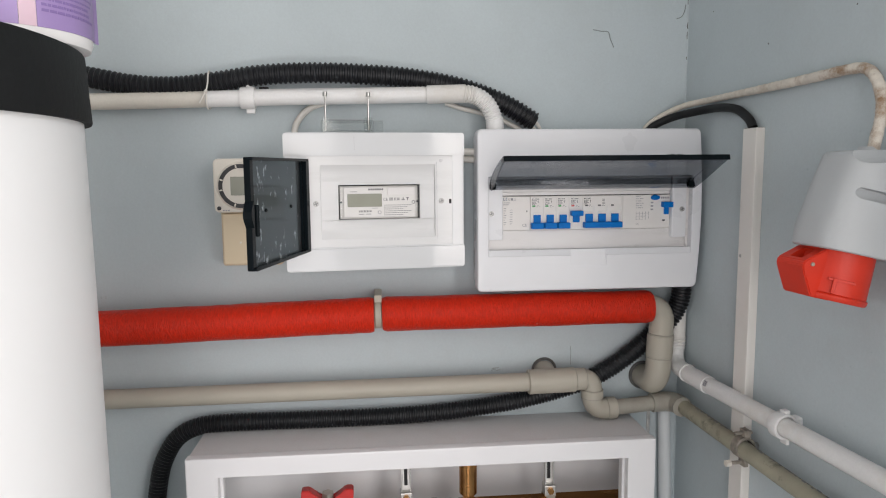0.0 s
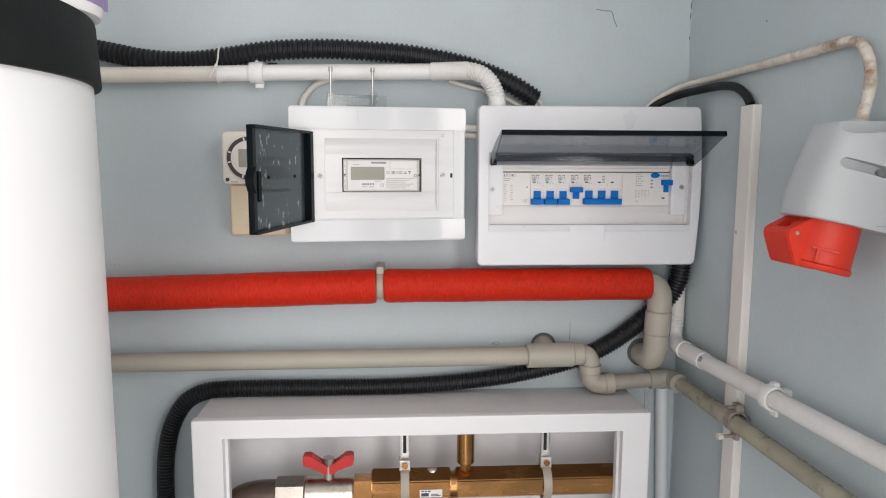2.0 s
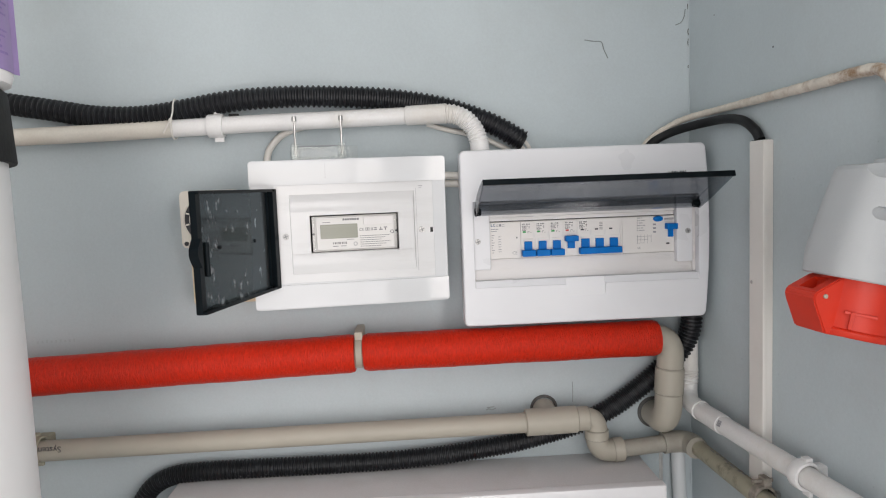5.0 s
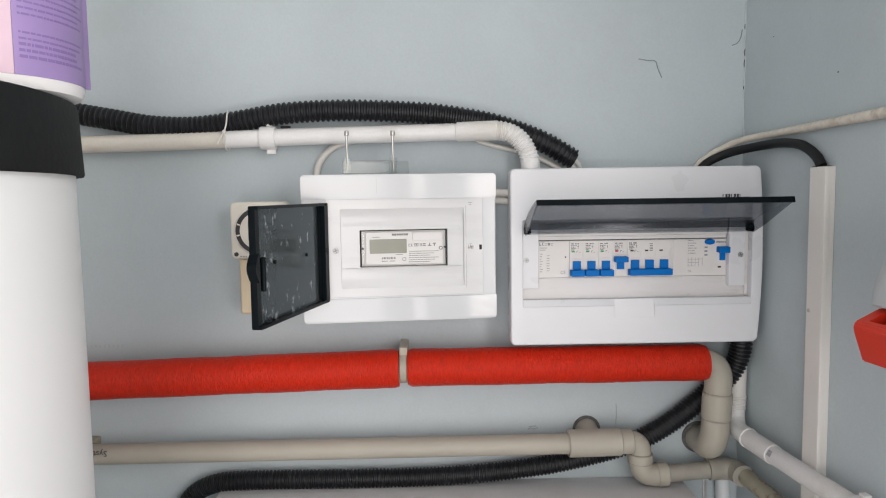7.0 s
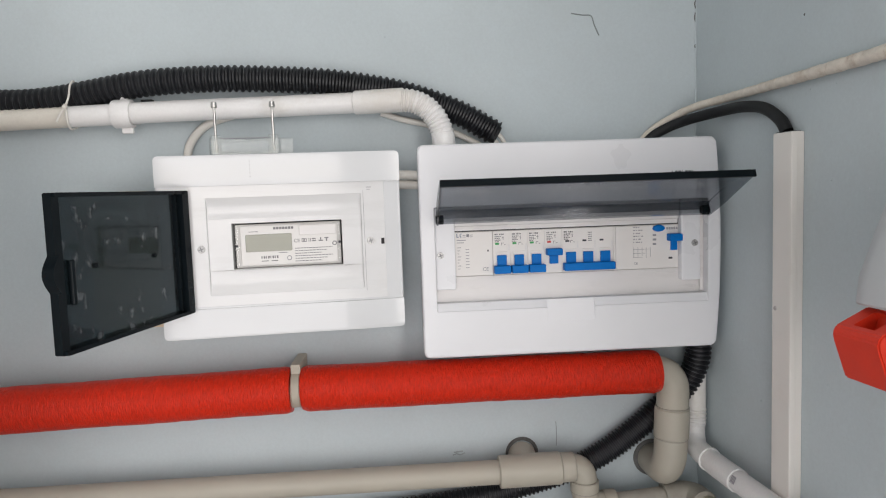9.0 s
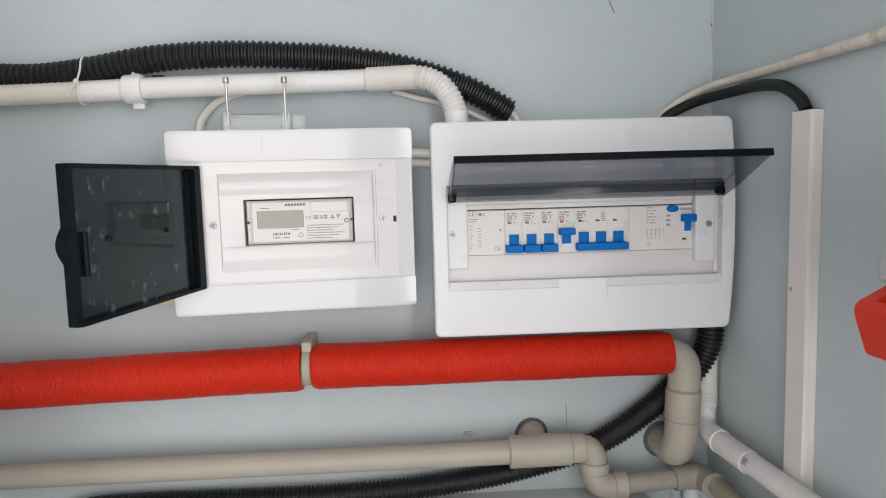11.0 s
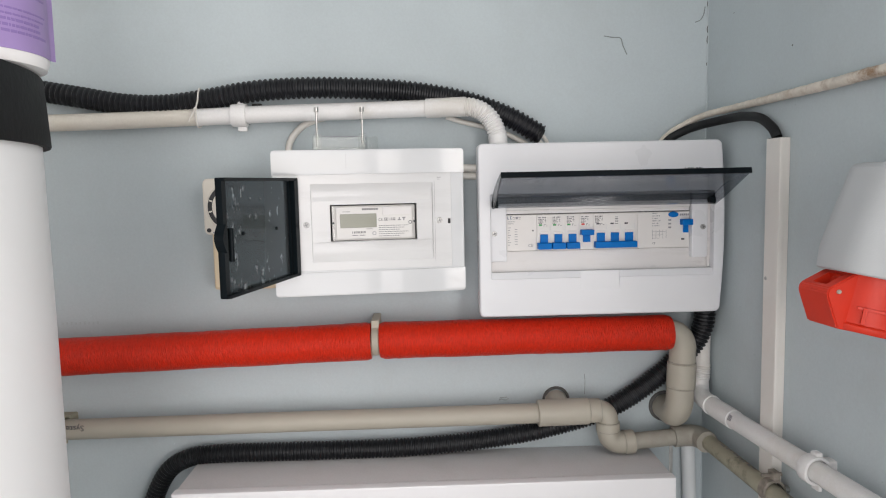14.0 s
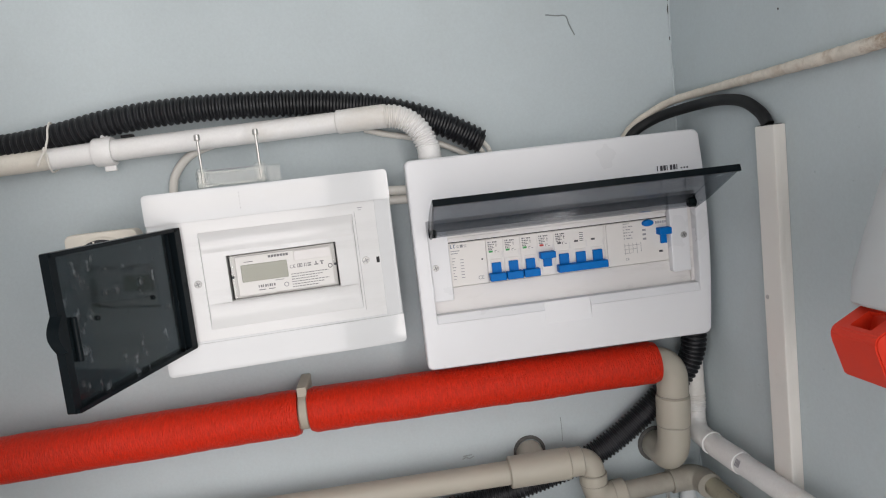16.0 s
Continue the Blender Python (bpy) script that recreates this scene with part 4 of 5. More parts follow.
for row in ((0.0880, 0.0945, -0.0988, -0.0981, z), (0.0970, 0.1030, -0.0988, -0.0981, z), (0.0775, 0.0860, -0.0712, -0.0706, z), (0.1040, 0.1120, -0.0915, -0.0910, z)):
    part("serial_line", bars([row]), PRINTFINE, meter)
part("round_seal", ring(bmesh.new(), (0.1558, -0.0845, z), (0, 0, 1), 0.0014, 0.0022, 0.0003, 16), PRINTFINE, meter)
part("maker_mark", bars([(0.1000 + 0.0027 * k, 0.1021 + 0.0027 * k, -0.0694, -0.0672, z) for k in range(7)]), PRINTFINE, meter)
bm = ring(bmesh.new(), (0.1135, -0.0965, z), (0, 0, 1), 0.0016, 0.0023, 0.0003, 16)
part("optical_port", bm, PRINTGREY, meter)
part("ce_mark", lettering("CE", 0.0046, Matrix.Translation((0.1182, -0.0823, z + 0.0002))), PRINTFINE, meter)
for x0 in (0.0650, 0.1588):
    part("side_clip", block(x0, x0 + 0.0034, -0.1040, -0.0630, -0.011, 0.0016, 0.0006, 0.0004), CLEAR, meter)
    part("clip_bead", rod(bmesh.new(), (x0 + 0.0017, -0.0835, -0.001), (x0 + 0.0017, -0.0835, 0.0022), 0.0012, None, 8), PRINT, meter)
# clear terminal cover standing on the meter box, with two long screws
tc = thing("terminal_cover", axes((0.142, 0.988, 1.5498), MX, (0, 0, 1), MX.cross(Vector((0, 0, 1)))), "clear plastic terminal cover with two long screws", "terminal cover")
part("block", frame_plate(bmesh.new(), (-0.032, 0.032, 0.0, 0.0155), (-0.024, 0.024, 0.003, 0.0125), -0.014, 0.0, 0.0015, 0.0008, 0.0008, None, 3), CLEAR, tc)
part("front_pane", block(-0.030, 0.030, 0.0008, 0.0145, -0.0035, -0.0022, 0.001, 0.0003), CLEAR, tc)
part("end_lug", prism(bmesh.new(), [(0.0, -0.013), (0.0, -0.001), (0.0135, -0.001), (0.0150, -0.004), (0.0150, -0.006), (0.003, -0.006), (0.003, -0.013)], 0.0325, 0.0440), CLEAR, tc)
part("top_edge", block(-0.0215, 0.0215, 0.0152, 0.0160, -0.0022, -0.0004, 0.0003, 0.0002), PRINTGREY, tc)
for x in (-0.0262, 0.0262):
    part("boss", block(x - 0.0045, x + 0.0045, 0.0, 0.0185, -0.0115, 0.0006, 0.001, 0.0008), CLEAR, tc)
    s = part("long_screw", rod(bmesh.new(), (x, 0.004, -0.004), (x, 0.0450, -0.004), 0.0013, None, 10), STEEL, tc, "long zinc screw")
    part("head", rod(bmesh.new(), (x, 0.0440, -0.004), (x, 0.0495, -0.004), 0.0029, 0.0026, 12, 0.0004), STEEL, s)

# ---- timer and its socket ----
tim = thing("socket_timer", BACK @ Matrix.Translation((0.0085, 1.452, 0)), "pale cream plug-in timer with a round black-ringed dial", "timer")
part("head", block(-0.034, 0.034, 0.001, 0.068, 0.0305, 0.046, 0.006, 0.002), PALECREAM, tim)
part("dial", rod(bmesh.new(), (0, 0.034, 0.045), (0, 0.034, 0.0500), 0.0300, 0.0285, 40, 0.0008), PALECREAM, tim)
part("dial_ring", ring(bmesh.new(), (0, 0.034, 0.0497), (0, 0, 1), 0.0222, 0.0272, 0.0008, 48), BLACKPLASTIC, tim, "black dial ring")
for k in (0, 2, 3, 5, 6, 8, 9, 11):
    c = block(-0.0009, 0.0009, 0.0226, 0.0266, 0.0503, 0.0507, 0.0003, 0.0001, 1)
    c.transform(Matrix.Translation((0, 0.034, 0)) @ pose(0, 0, 0, 0, 0, 30 * k + 12))
    part("dial_mark", c, PALECREAM, tim)
part("display", block(-0.0125, 0.0125, 0.0225, 0.0455, 0.0490, 0.0506, 0.001, 0.0004), LCD, tim, "small grey display")
part("button", rod(bmesh.new(), (-0.028, 0.0065, 0.0455), (-0.028, 0.0065, 0.0472), 0.0026, None, 12, 0.0003), BLACKPLASTIC, tim)
part("small_print", bars([(-0.0235 + 0.003 * k, -0.0215 + 0.003 * k, 0.003, 0.0045, 0.0461) for k in range(3)]), PRINTGREY, tim)
soc = thing("wall_socket", BACK @ Matrix.Translation((0.0145, 1.384, 0)), "cream surface-mounted wall socket carrying a timer", "socket")
part("base", block(-0.036, 0.039, 0.0, 0.080, 0.0004, 0.030, 0.003, 0.002), CREAM, soc)
part("front", block(-0.034, 0.037, 0.002, 0.067, 0.0295, 0.0345, 0.003, 0.0015), CREAM, soc)
part("pip", rod(bmesh.new(), (-0.012, 0.03, 0.034), (-0.012, 0.03, 0.0352), 0.0012, None, 8), PALECREAM, soc)

# ---- hoses and conduits on the back wall ----
UPY = WALL_Y - 0.0165
up_pts = [(-0.42, 1.662), (-0.30, 1.642), (-0.230, 1.630), (-0.173, 1.620), (-0.124, 1.6112), (-0.077, 1.609), (-0.032, 1.6135), (0.019, 1.622), (0.060, 1.6255), (0.110, 1.6262), (0.160, 1.6240), (0.217, 1.6202), (0.276, 1.6108), (0.315, 1.5998), (0.350, 1.5852), (0.384, 1.565)]
HEYE = Vector((0.169, 0.132, 1.501))


def nearer(p, d):
    """Slides a point d towards the viewer's side along its line of sight."""
    p = Vector(p)
    return HEYE + (p - HEYE) * ((p.y - d - HEYE.y) / (p.y - HEYE.y))


hump = []
for x, z in up_pts:
    off = 0.0055 * max(0.0, 1 - abs(x - 0.10) / 0.17) - 0.0020 * min(1, max(0, (x - 0.24) / 0.05))
    p = nearer((x, UPY, z + 0.0010 + 0.0014 * max(0.0, 1 - abs(x - 0.17) / 0.16)), off)
    hump.append(tuple(p))
hose = thing("corrugated_hose", Matrix.Translation((0.0, UPY, 1.60)), "black corrugated conduit hose tied above a white pipe", "hose", "black hoses")
part("ribbed_tube", ribbed(hump, 0.0109, 0.0131, 0.0064), BLACKHOSE, hose, world_space=True)
part("mouth", rod(bmesh.new(), (0.381, UPY, 1.5665), (0.3855, UPY, 1.5638), 0.0095, None, 14), BLACKHOLE, hose, "dark open end", True)
for k, (dx, dz) in enumerate(((-0.004, -0.001), (0.003, 0.002))):
    solo("wire", sweep(bmesh.new(), [(0.374 + dx, UPY - 0.002, 1.571 + dz), (0.386 + dx, UPY - 0.003, 1.560 + dz), (0.390 + dx, UPY - 0.001, 1.5535), (0.391 + dx, UPY + 0.004, 1.545)], 0.0024, 0.004, 8), WHITECABLE, "short white wire from a hose into the board", "wire", "wires at the board")
CY = WALL_Y - 0.022
cond = thing("white_conduit", Matrix.Translation((0.05, CY, 1.58)), "round white conduit pipe with a ribbed bend into the board", "conduit")
part("old_pipe", sweep(bmesh.new(), [(-0.46, CY, 1.587), (-0.172, CY, 1.5912), (-0.034, CY, 1.5944)], 0.0102, 0.02, 20), OLDPVC, cond, "yellowed stretch of the pipe", True)
part("pipe", sweep(bmesh.new(), [(-0.034, CY, 1.5944), (0.06, CY, 1.5970), (0.167, CY, 1.5988), (0.25, CY, 1.6005)], 0.0104, 0.02, 20), WHITEPVC, cond, world_space=True)
part("sleeve", rod(bmesh.new(), nearer((0.243, CY, 1.6003), 0.0010), nearer((0.293, CY, 1.6016), 0.0110), 0.0118, None, 24, 0.0008), WHITEPVC, cond, world_space=True)
part("ribbed_bend", ribbed([tuple(nearer((x, CY, z), 0.0115)) for x, z in ((0.290, 1.6016), (0.302, 1.6000), (0.314, 1.5945), (0.324, 1.584), (0.3295, 1.572), (0.331, 1.566))], 0.0106, 0.0118, 0.0042, 20), WHITEPVC, cond, world_space=True)
part("spigot", rod(bmesh.new(), nearer((0.331, CY, 1.568), 0.0115), nearer((0.3325, CY, 1.548), 0.0115), 0.0115, None, 24, 0.0006), WHITEPVC, cond, world_space=True)


def pipe_clip(m, r, label, mat=WHITEPVC, group="pipe clips", standoff=0.022, half=0.009):
    """A C-shaped clip: z runs from the wall outwards, the pipe along x."""
    th = thing("pipe_clip", m, label, "pipe clip", group)
    loops = []
    n = 18
    for x in (-half, -half + 0.0012, half - 0.0012, half):
        e = 0.0006 if abs(x) > half - 0.001 else 0
        a = [radians(-60 + 300 * k / n - 60) for k in range(n + 1)]
        out = [(x, (r + 0.0034 - e) * math.sin(t), standoff + (r + 0.0034 - e) * math.cos(t)) for t in a]
        inn = [(x, (r + 0.0002) * math.sin(t), standoff + (r + 0.0002) * math.cos(t)) for t in a[::-1]]
        loops.append(out + inn)
    part("jaw", loft(bmesh.new(), loops), mat, th)
    part("foot", block(-half, half, -r * 0.8, r * 0.8, 0.0, standoff - r + 0.001, 0.002, 0.001), mat, th)
    part("tongue", block(-0.003, 0.008, -r - 0.0085, -r - 0.0020, standoff - r * 0.3, standoff, 0.001, 0.001), mat, th)
    part("hook", block(-0.0045, 0.0045, r + 0.0015, r + 0.0060, standoff - r * 0.5, standoff + r * 0.1, 0.001, 0.001), mat, th)
    return th


pipe_clip(axes((0.017, WALL_Y, 1.5957), (1, 0, 0), (0, 0, 1), (0, -1, 0)), 0.0105, "white plastic clip holding the conduit to the wall")
bm = bmesh.new()
rbox(bm, 0.028, 0.040, 1.6085, 1.6115, 0.001, 0.006, 0.001, 0.0005)
bm.transform(BACK)
solo("wall_plug", bm, BLACKPLASTIC, "dark stub beside the pipe clip on the wall", "wall plug")
# cable tie round hose and pipe
tie = [(-0.0315, CY - 0.0125, 1.595), (-0.0310, CY - 0.014, 1.603), (-0.0300, UPY - 0.0145, 1.613), (-0.0300, UPY - 0.0100, 1.624), (-0.0305, UPY, 1.6285), (-0.031, WALL_Y - 0.004, 1.610), (-0.0315, WALL_Y - 0.006, 1.590), (-0.0315, CY - 0.003, 1.5820), (-0.0318, CY - 0.0105, 1.586), (-0.0315, CY - 0.0125, 1.595)]
ct = thing("cable_tie", Matrix.Translation((-0.031, CY - 0.0125, 1.58)), "thin white cable tie round hose and pipe", "cable tie")
part("loop", sweep(bmesh.new(), tie, 0.0010, 0.003, 8), WHITECABLE, ct, world_space=True)
part("knot", rod(bmesh.new(), (-0.0322, CY - 0.0165, 1.6010), (-0.0296, CY - 0.0165, 1.6040), 0.0021, None, 10, 0.0004), WHITECABLE, ct, world_space=True)
part("loose_end", sweep(bmesh.new(), [(-0.0310, CY - 0.0145, 1.602), (-0.034, CY - 0.018, 1.597), (-0.039, CY - 0.018, 1.588)], 0.0010, 0.003, 6), WHITECABLE, ct, world_space=True)
# thin cables behind
for pts, r, label in (
        ([(0.070, 1.548), (0.074, 1.565), (0.086, 1.580), (0.100, 1.588), (0.118, 1.593)], 0.0042, "white cable from the meter box up to the conduit"),
        ([(0.268, 1.591), (0.290, 1.584), (0.315, 1.578), (0.340, 1.570), (0.366, 1.557), (0.376, 1.548)], 0.0032, "thin white cable behind the ribbed bend")):
    solo("cable", sweep(bmesh.new(), [(x, WALL_Y - 0.0055, z) for x, z in pts], r, 0.004, 10), WHITECABLE, label, "cable", "thin white cables")
for z, yy in ((1.526, 0.030), (1.5165, 0.026)):
    solo("cable", sweep(bmesh.new(), [(0.262, WALL_Y - yy, z), (0.285, WALL_Y - yy, z + 0.001), (0.312, WALL_Y - yy, z - 0.0005)], 0.0046, 0.006, 12), WHITECABLE, "white cable between the meter box and the breaker box", "cable", "thin white cables")

# ---- red insulated heating pipe ----
RY, RZ = WALL_Y - 0.042, 1.3188
rpipe = thing("heating_pipe", Matrix.Translation((0.2, RY, RZ)), "beige heating pipe in red foam sleeves", "pipe", "pipes on the wall")


def foam(x0, x1, z0, z1, seed, r0, r1):
    rnd = random.Random(seed)
    n = max(4, int((x1 - x0) / 0.006))
    rad = [r0 + (r1 - r0) * i / n + 0.00025 * math.sin(i * 0.31 + seed) + rnd.uniform(-0.00016, 0.00016) for i in range(n + 3)]
    rad[0], rad[1], rad[n], rad[n - 1] = r0 - 0.0022, r0 + 0.0002, r1 - 0.0012, r1 + 0.0004
    pts = [(x0 + (x1 - x0) * i / n, RY, z0 + (z1 - z0) * i / n + rnd.uniform(-0.0002, 0.0002)) for i in range(n + 1)]
    return sweep(bmesh.new(), pts, lambda i: rad[min(i, n)], n=28, smooth=False)


part("foam_sleeve", foam(-0.47, 0.1693, 1.3018, 1.3174, 1, 0.0226, 0.0229), REDFOAM, rpipe, "red foam insulation sleeve", True)
part("foam_sleeve", foam(0.1797, 0.5400, 1.3180, 1.3183, 2, 0.0227, 0.0217), REDFOAM, rpipe, "red foam insulation sleeve", True)
part("pipe", rod(bmesh.new(), (-0.4720, RY, 1.3084), (0.5410, RY, 1.3183), 0.0150, None, 20), BEIGE, rpipe, world_space=True)
part("elbow", sweep(bmesh.new(), [(0.5340, RY, 1.3182), (0.5420, RY, 1.3178), (0.5510, RY, 1.3130), (0.5560, RY, 1.3030), (0.5562, RY, 1.2890), (0.5558, RY, 1.2800)], 0.0161, 0.003, 28), BEIGE, rpipe, world_space=True)
part("coupling", rod(bmesh.new(), (0.5558, RY, 1.2795), (0.5542, RY, 1.2480), 0.0176, None, 28, 0.0010), BEIGE, rpipe, world_space=True)
part("lower_elbow", sweep(bmesh.new(), [(0.5541, RY, 1.2475), (0.5530, RY, 1.2290), (0.5512, RY + 0.004, 1.2165), (0.5500, RY + 0.014, 1.2105), (0.5495, WALL_Y - 0.008, 1.2095), (0.5493, WALL_Y - 0.0003, 1.2095)], 0.0168, 0.003, 28), BEIGE, rpipe, world_space=True)
part("wall_rosette", ring(bmesh.new(), (0.5485, WALL_Y - 0.0008, 1.2105), (0, 1, 0), 0.0160, 0.0205, 0.0007, 36), PLASTER, rpipe, "rough dark hole edge", True)
part("clamp", ring(bmesh.new(), (0.1747, RY, 1.3185), (1, 0, 0.01), 0.0148, 0.0186, 0.0046, 30), ADHESIVE, rpipe, "pale pipe clamp between the sleeves", True)
part("clamp_arm", block(0.1700, 0.1796, 1.3320, 1.3445, 0.002, 0.050, 0.001, 0.001), ADHESIVE, rpipe).matrix_local = ROOT[rpipe].inverted() @ BACK

for z in (1.2802, 1.2474):
    part("joint_grime", ring(bmesh.new(), (0.5558 if z > 1.26 else 0.5542, RY, z), (0.05, 0, 1), 0.0150, 0.0171, 0.0007, 28), GRIMYBEIGE, rpipe, "dirt in the pipe joint", True)

# ---- beige water pipe below ----
LY = WALL_Y - 0.031
wpipe = thing("water_pipe", Matrix.Translation((0.25, LY, 1.21)), "beige plastic water pipe with tee, elbows and wall branch", "pipe", "pipes on the wall")
part("pipe", rod(bmesh.new(), (-0.48, LY, 1.2125), (0.380, LY, 1.2160), 0.0126, None, 24), BEIGE, wpipe, world_space=True)
part("tee", rod(bmesh.new(), (0.3755, LY, 1.2160), (0.4405, LY, 1.2170), 0.0168, None, 28, 0.0012), BEIGE, wpipe, world_space=True)
part("tee_branch", rod(bmesh.new(), (0.4045, LY + 0.004, 1.2185), (0.4045, WALL_Y - 0.0003, 1.2225), 0.0146, None, 24, 0.0008), BEIGE, wpipe, world_space=True)
part("wall_rosette", ring(bmesh.new(), (0.4050, WALL_Y - 0.0008, 1.2232), (0, 1, 0), 0.0140, 0.0178, 0.0007, 30), PLASTER, wpipe, "rough dark hole edge", True)
part("elbow", sweep(bmesh.new(), [(0.4408, LY, 1.2175), (0.452, LY, 1.2175), (0.4590, LY, 1.2160), (0.4640, LY, 1.2105), (0.4655, LY, 1.203), (0.4655, LY, 1.196)], 0.0131, 0.0025, 28), BEIGE, wpipe, world_space=True)
part("collar", rod(bmesh.new(), (0.4398, LY, 1.2172), (0.4545, LY, 1.2175), 0.0152, None, 28, 0.0008), BEIGE, wpipe, world_space=True)
part("lower_elbow", sweep(bmesh.new(), [(0.4655, LY, 1.1965), (0.4658, LY, 1.189), (0.4690, LY, 1.1805), (0.4760, LY, 1.1755), (0.4860, LY, 1.1745), (0.4980, LY, 1.1752)], 0.0140, 0.0025, 28), BEIGE, wpipe, world_space=True)
part("collar", rod(bmesh.new(), (0.4655, LY, 1.2020), (0.4656, LY, 1.1910), 0.0149, None, 28, 0.0008), BEIGE, wpipe, world_space=True)
part("collar", rod(bmesh.new(), (0.4860, LY, 1.1746), (0.4990, LY, 1.1752), 0.0149, None, 28, 0.0008), BEIGE, wpipe, world_space=True)
part("short_pipe", rod(bmesh.new(), (0.495, LY, 1.1750), (0.560, LY, 1.1800), 0.0106, None, 24), GRIMYBEIGE, wpipe, world_space=True)
part("corner_elbow", sweep(bmesh.new(), [(0.5500, LY, 1.1800), (0.5620, LY, 1.1808), (0.5735, LY - 0.002, 1.1812), (0.5805, LY - 0.008, 1.1812), (0.5825, LY - 0.018, 1.1812), (0.5830, LY - 0.026, 1.1810)], 0.0136, 0.0025, 28), GRIMYBEIGE, wpipe, world_space=True)
q = on_right(1.45, 0.024, 1.136)
part("side_pipe", rod(bmesh.new(), on_right(0.050, 0.0185, 1.1800), q, 0.0100, None, 24), DIRTYPIPE, wpipe, "grimy grey pipe along the side wall", True)
rnd = random.Random(8)
along = (on_right(0.36, 0, 1.170) - on_right(0.05, 0, 1.180)).normalized()
for x, end in ((0.082, 0.150), (0.215, 0.36)):
    rows = []
    while x < end:
        w = rnd.uniform(0.0025, 0.0065)
        j = rnd.uniform(-0.0012, 0.0006)
        rows.append((x, x + w, j - rnd.uniform(0.0004, 0.0012), j + rnd.uniform(0.0004, 0.0012), 0.0101))
        x += w + rnd.uniform(0.0008, 0.0065)
    bm = bars(rows)
    bm.transform(axes(on_right(0.0, 0.0182, 1.1816), along, along.cross(Vector((0, 0, 1))).normalized(), Vector((0, 0, 1))))
    part("side_print", bm, PRINTFINE, wpipe, "worn dark print along the grimy pipe", True)
t1 = axes((-0.185, LY - 0.0127, 1.2225), (-1, 0, 0), (0, 0, -1), (0, -1, 0))
part("lettering", lettering("System", 0.0105, t1), PRINT, wpipe, "dark upside-down lettering", True)
pipe_clip(axes((-0.222, WALL_Y, 1.2160), (1, 0, 0), (0, 0, 1), (0, -1, 0)), 0.0128, "old beige clip holding the water pipe", DIRTYPIPE, "pipe clips", 0.031)

for c, d, r in (((0.4404, LY, 1.2171), (1, 0, 0), 0.0156), ((0.4548, LY, 1.2175), (1, 0, 0), 0.0148), ((0.4655, LY, 1.2022), (0, 0, 1), 0.0148), ((0.4657, LY, 1.1908), (0, 0, 1), 0.0148), ((0.4860, LY, 1.1746), (1, 0, 0.05), 0.0148), ((0.4993, LY, 1.1752), (1, 0, 0.06), 0.0125)):
    part("joint_grime", ring(bmesh.new(), c, d, 0.0100, r, 0.0005, 28), GRIMYBEIGE, wpipe, "dirt in the pipe joint", True)

# ---- lower black hose ----
HY = WALL_Y - 0.0150
lo = [(-0.1278, 0.80), (-0.1278, 0.95), (-0.1265, 1.05), (-0.1212, 1.094), (-0.1120, 1.1245), (-0.094, 1.1525), (-0.067, 1.1668), (-0.029, 1.1704), (0.045, 1.1704), (0.12, 1.1700), (0.20, 1.1706), (0.273, 1.1742), (0.335, 1.1805), (0.376, 1.1870), (0.432, 1.2005), (0.470, 1.2140), (0.500, 1.2300)]
hose_pts = [(x, HY, z) for x, z in lo]
hose_pts += [(0.5330, HY, 1.2535), (0.556, HY - 0.001, 1.2740), (0.5745, HY - 0.011, 1.2960), (0.5845, HY - 0.016, 1.3180), (0.5875, HY - 0.018, 1.338), (0.5870, HY - 0.018, 1.356)]
lowhose = thing("corrugated_hose", Matrix.Translation((0.2, HY, 1.17)), "black corrugated hose bending down beside the white cabinet", "hose", "black hoses")
count = len(smooth_path(hose_pts, 0.00115))


def hose_radius(i):
    f = 0.91 + 0.09 * min(1.0, max(0.0, (i / count - 0.74) / 0.10))
    return f * (0.0113, 0.0131, 0.0131, 0.0113)[i % 4]


part("ribbed_tube", sweep(bmesh.new(), hose_pts, hose_radius, 0.00115, 18), BLACKHOSE, lowhose, world_space=True)

# ---- white pipe along the side wall ----
wp = thing("white_conduit", Matrix.Translation((0.59, 0.9, 1.22)), "white conduit dropping from the board and along the side wall", "conduit")
part("upright", rod(bmesh.new(), (0.5880, WALL_Y - 0.0215, 1.318), (0.5880, WALL_Y - 0.0225, 1.262), 0.0102, None, 20), WHITEPVC, wp, world_space=True)
part("sleeve", rod(bmesh.new(), (0.5883, WALL_Y - 0.0223, 1.312), (0.5880, WALL_Y - 0.0225, 1.270), 0.0110, None, 20, 0.0006), WHITEPVC, wp, world_space=True)
part("ribbed_collar", ribbed([(0.5880, WALL_Y - 0.0225, 1.2715), (0.5879, WALL_Y - 0.0225, 1.263), (0.5874, WALL_Y - 0.0228, 1.2535)], 0.0106, 0.0117, 0.0044, 20), WHITEPVC, wp, world_space=True)
part("bend", sweep(bmesh.new(), [(0.5875, WALL_Y - 0.0227, 1.256), (0.5868, WALL_Y - 0.0232, 1.249), (0.5856, WALL_Y - 0.0265, 1.2405), (0.5838, WALL_Y - 0.038, 1.2330), tuple(on_right(0.064, 0.0195, 1.2300)), tuple(on_right(0.074, 0.0195, 1.2295))], 0.0110, 0.003, 22), WHITEPVC, wp, world_space=True)
part("pipe", rod(bmesh.new(), on_right(0.070, 0.0195, 1.2294), on_right(1.45, 0.0195, 1.229), 0.0104, None, 24), WHITEPVC, wp, world_space=True)
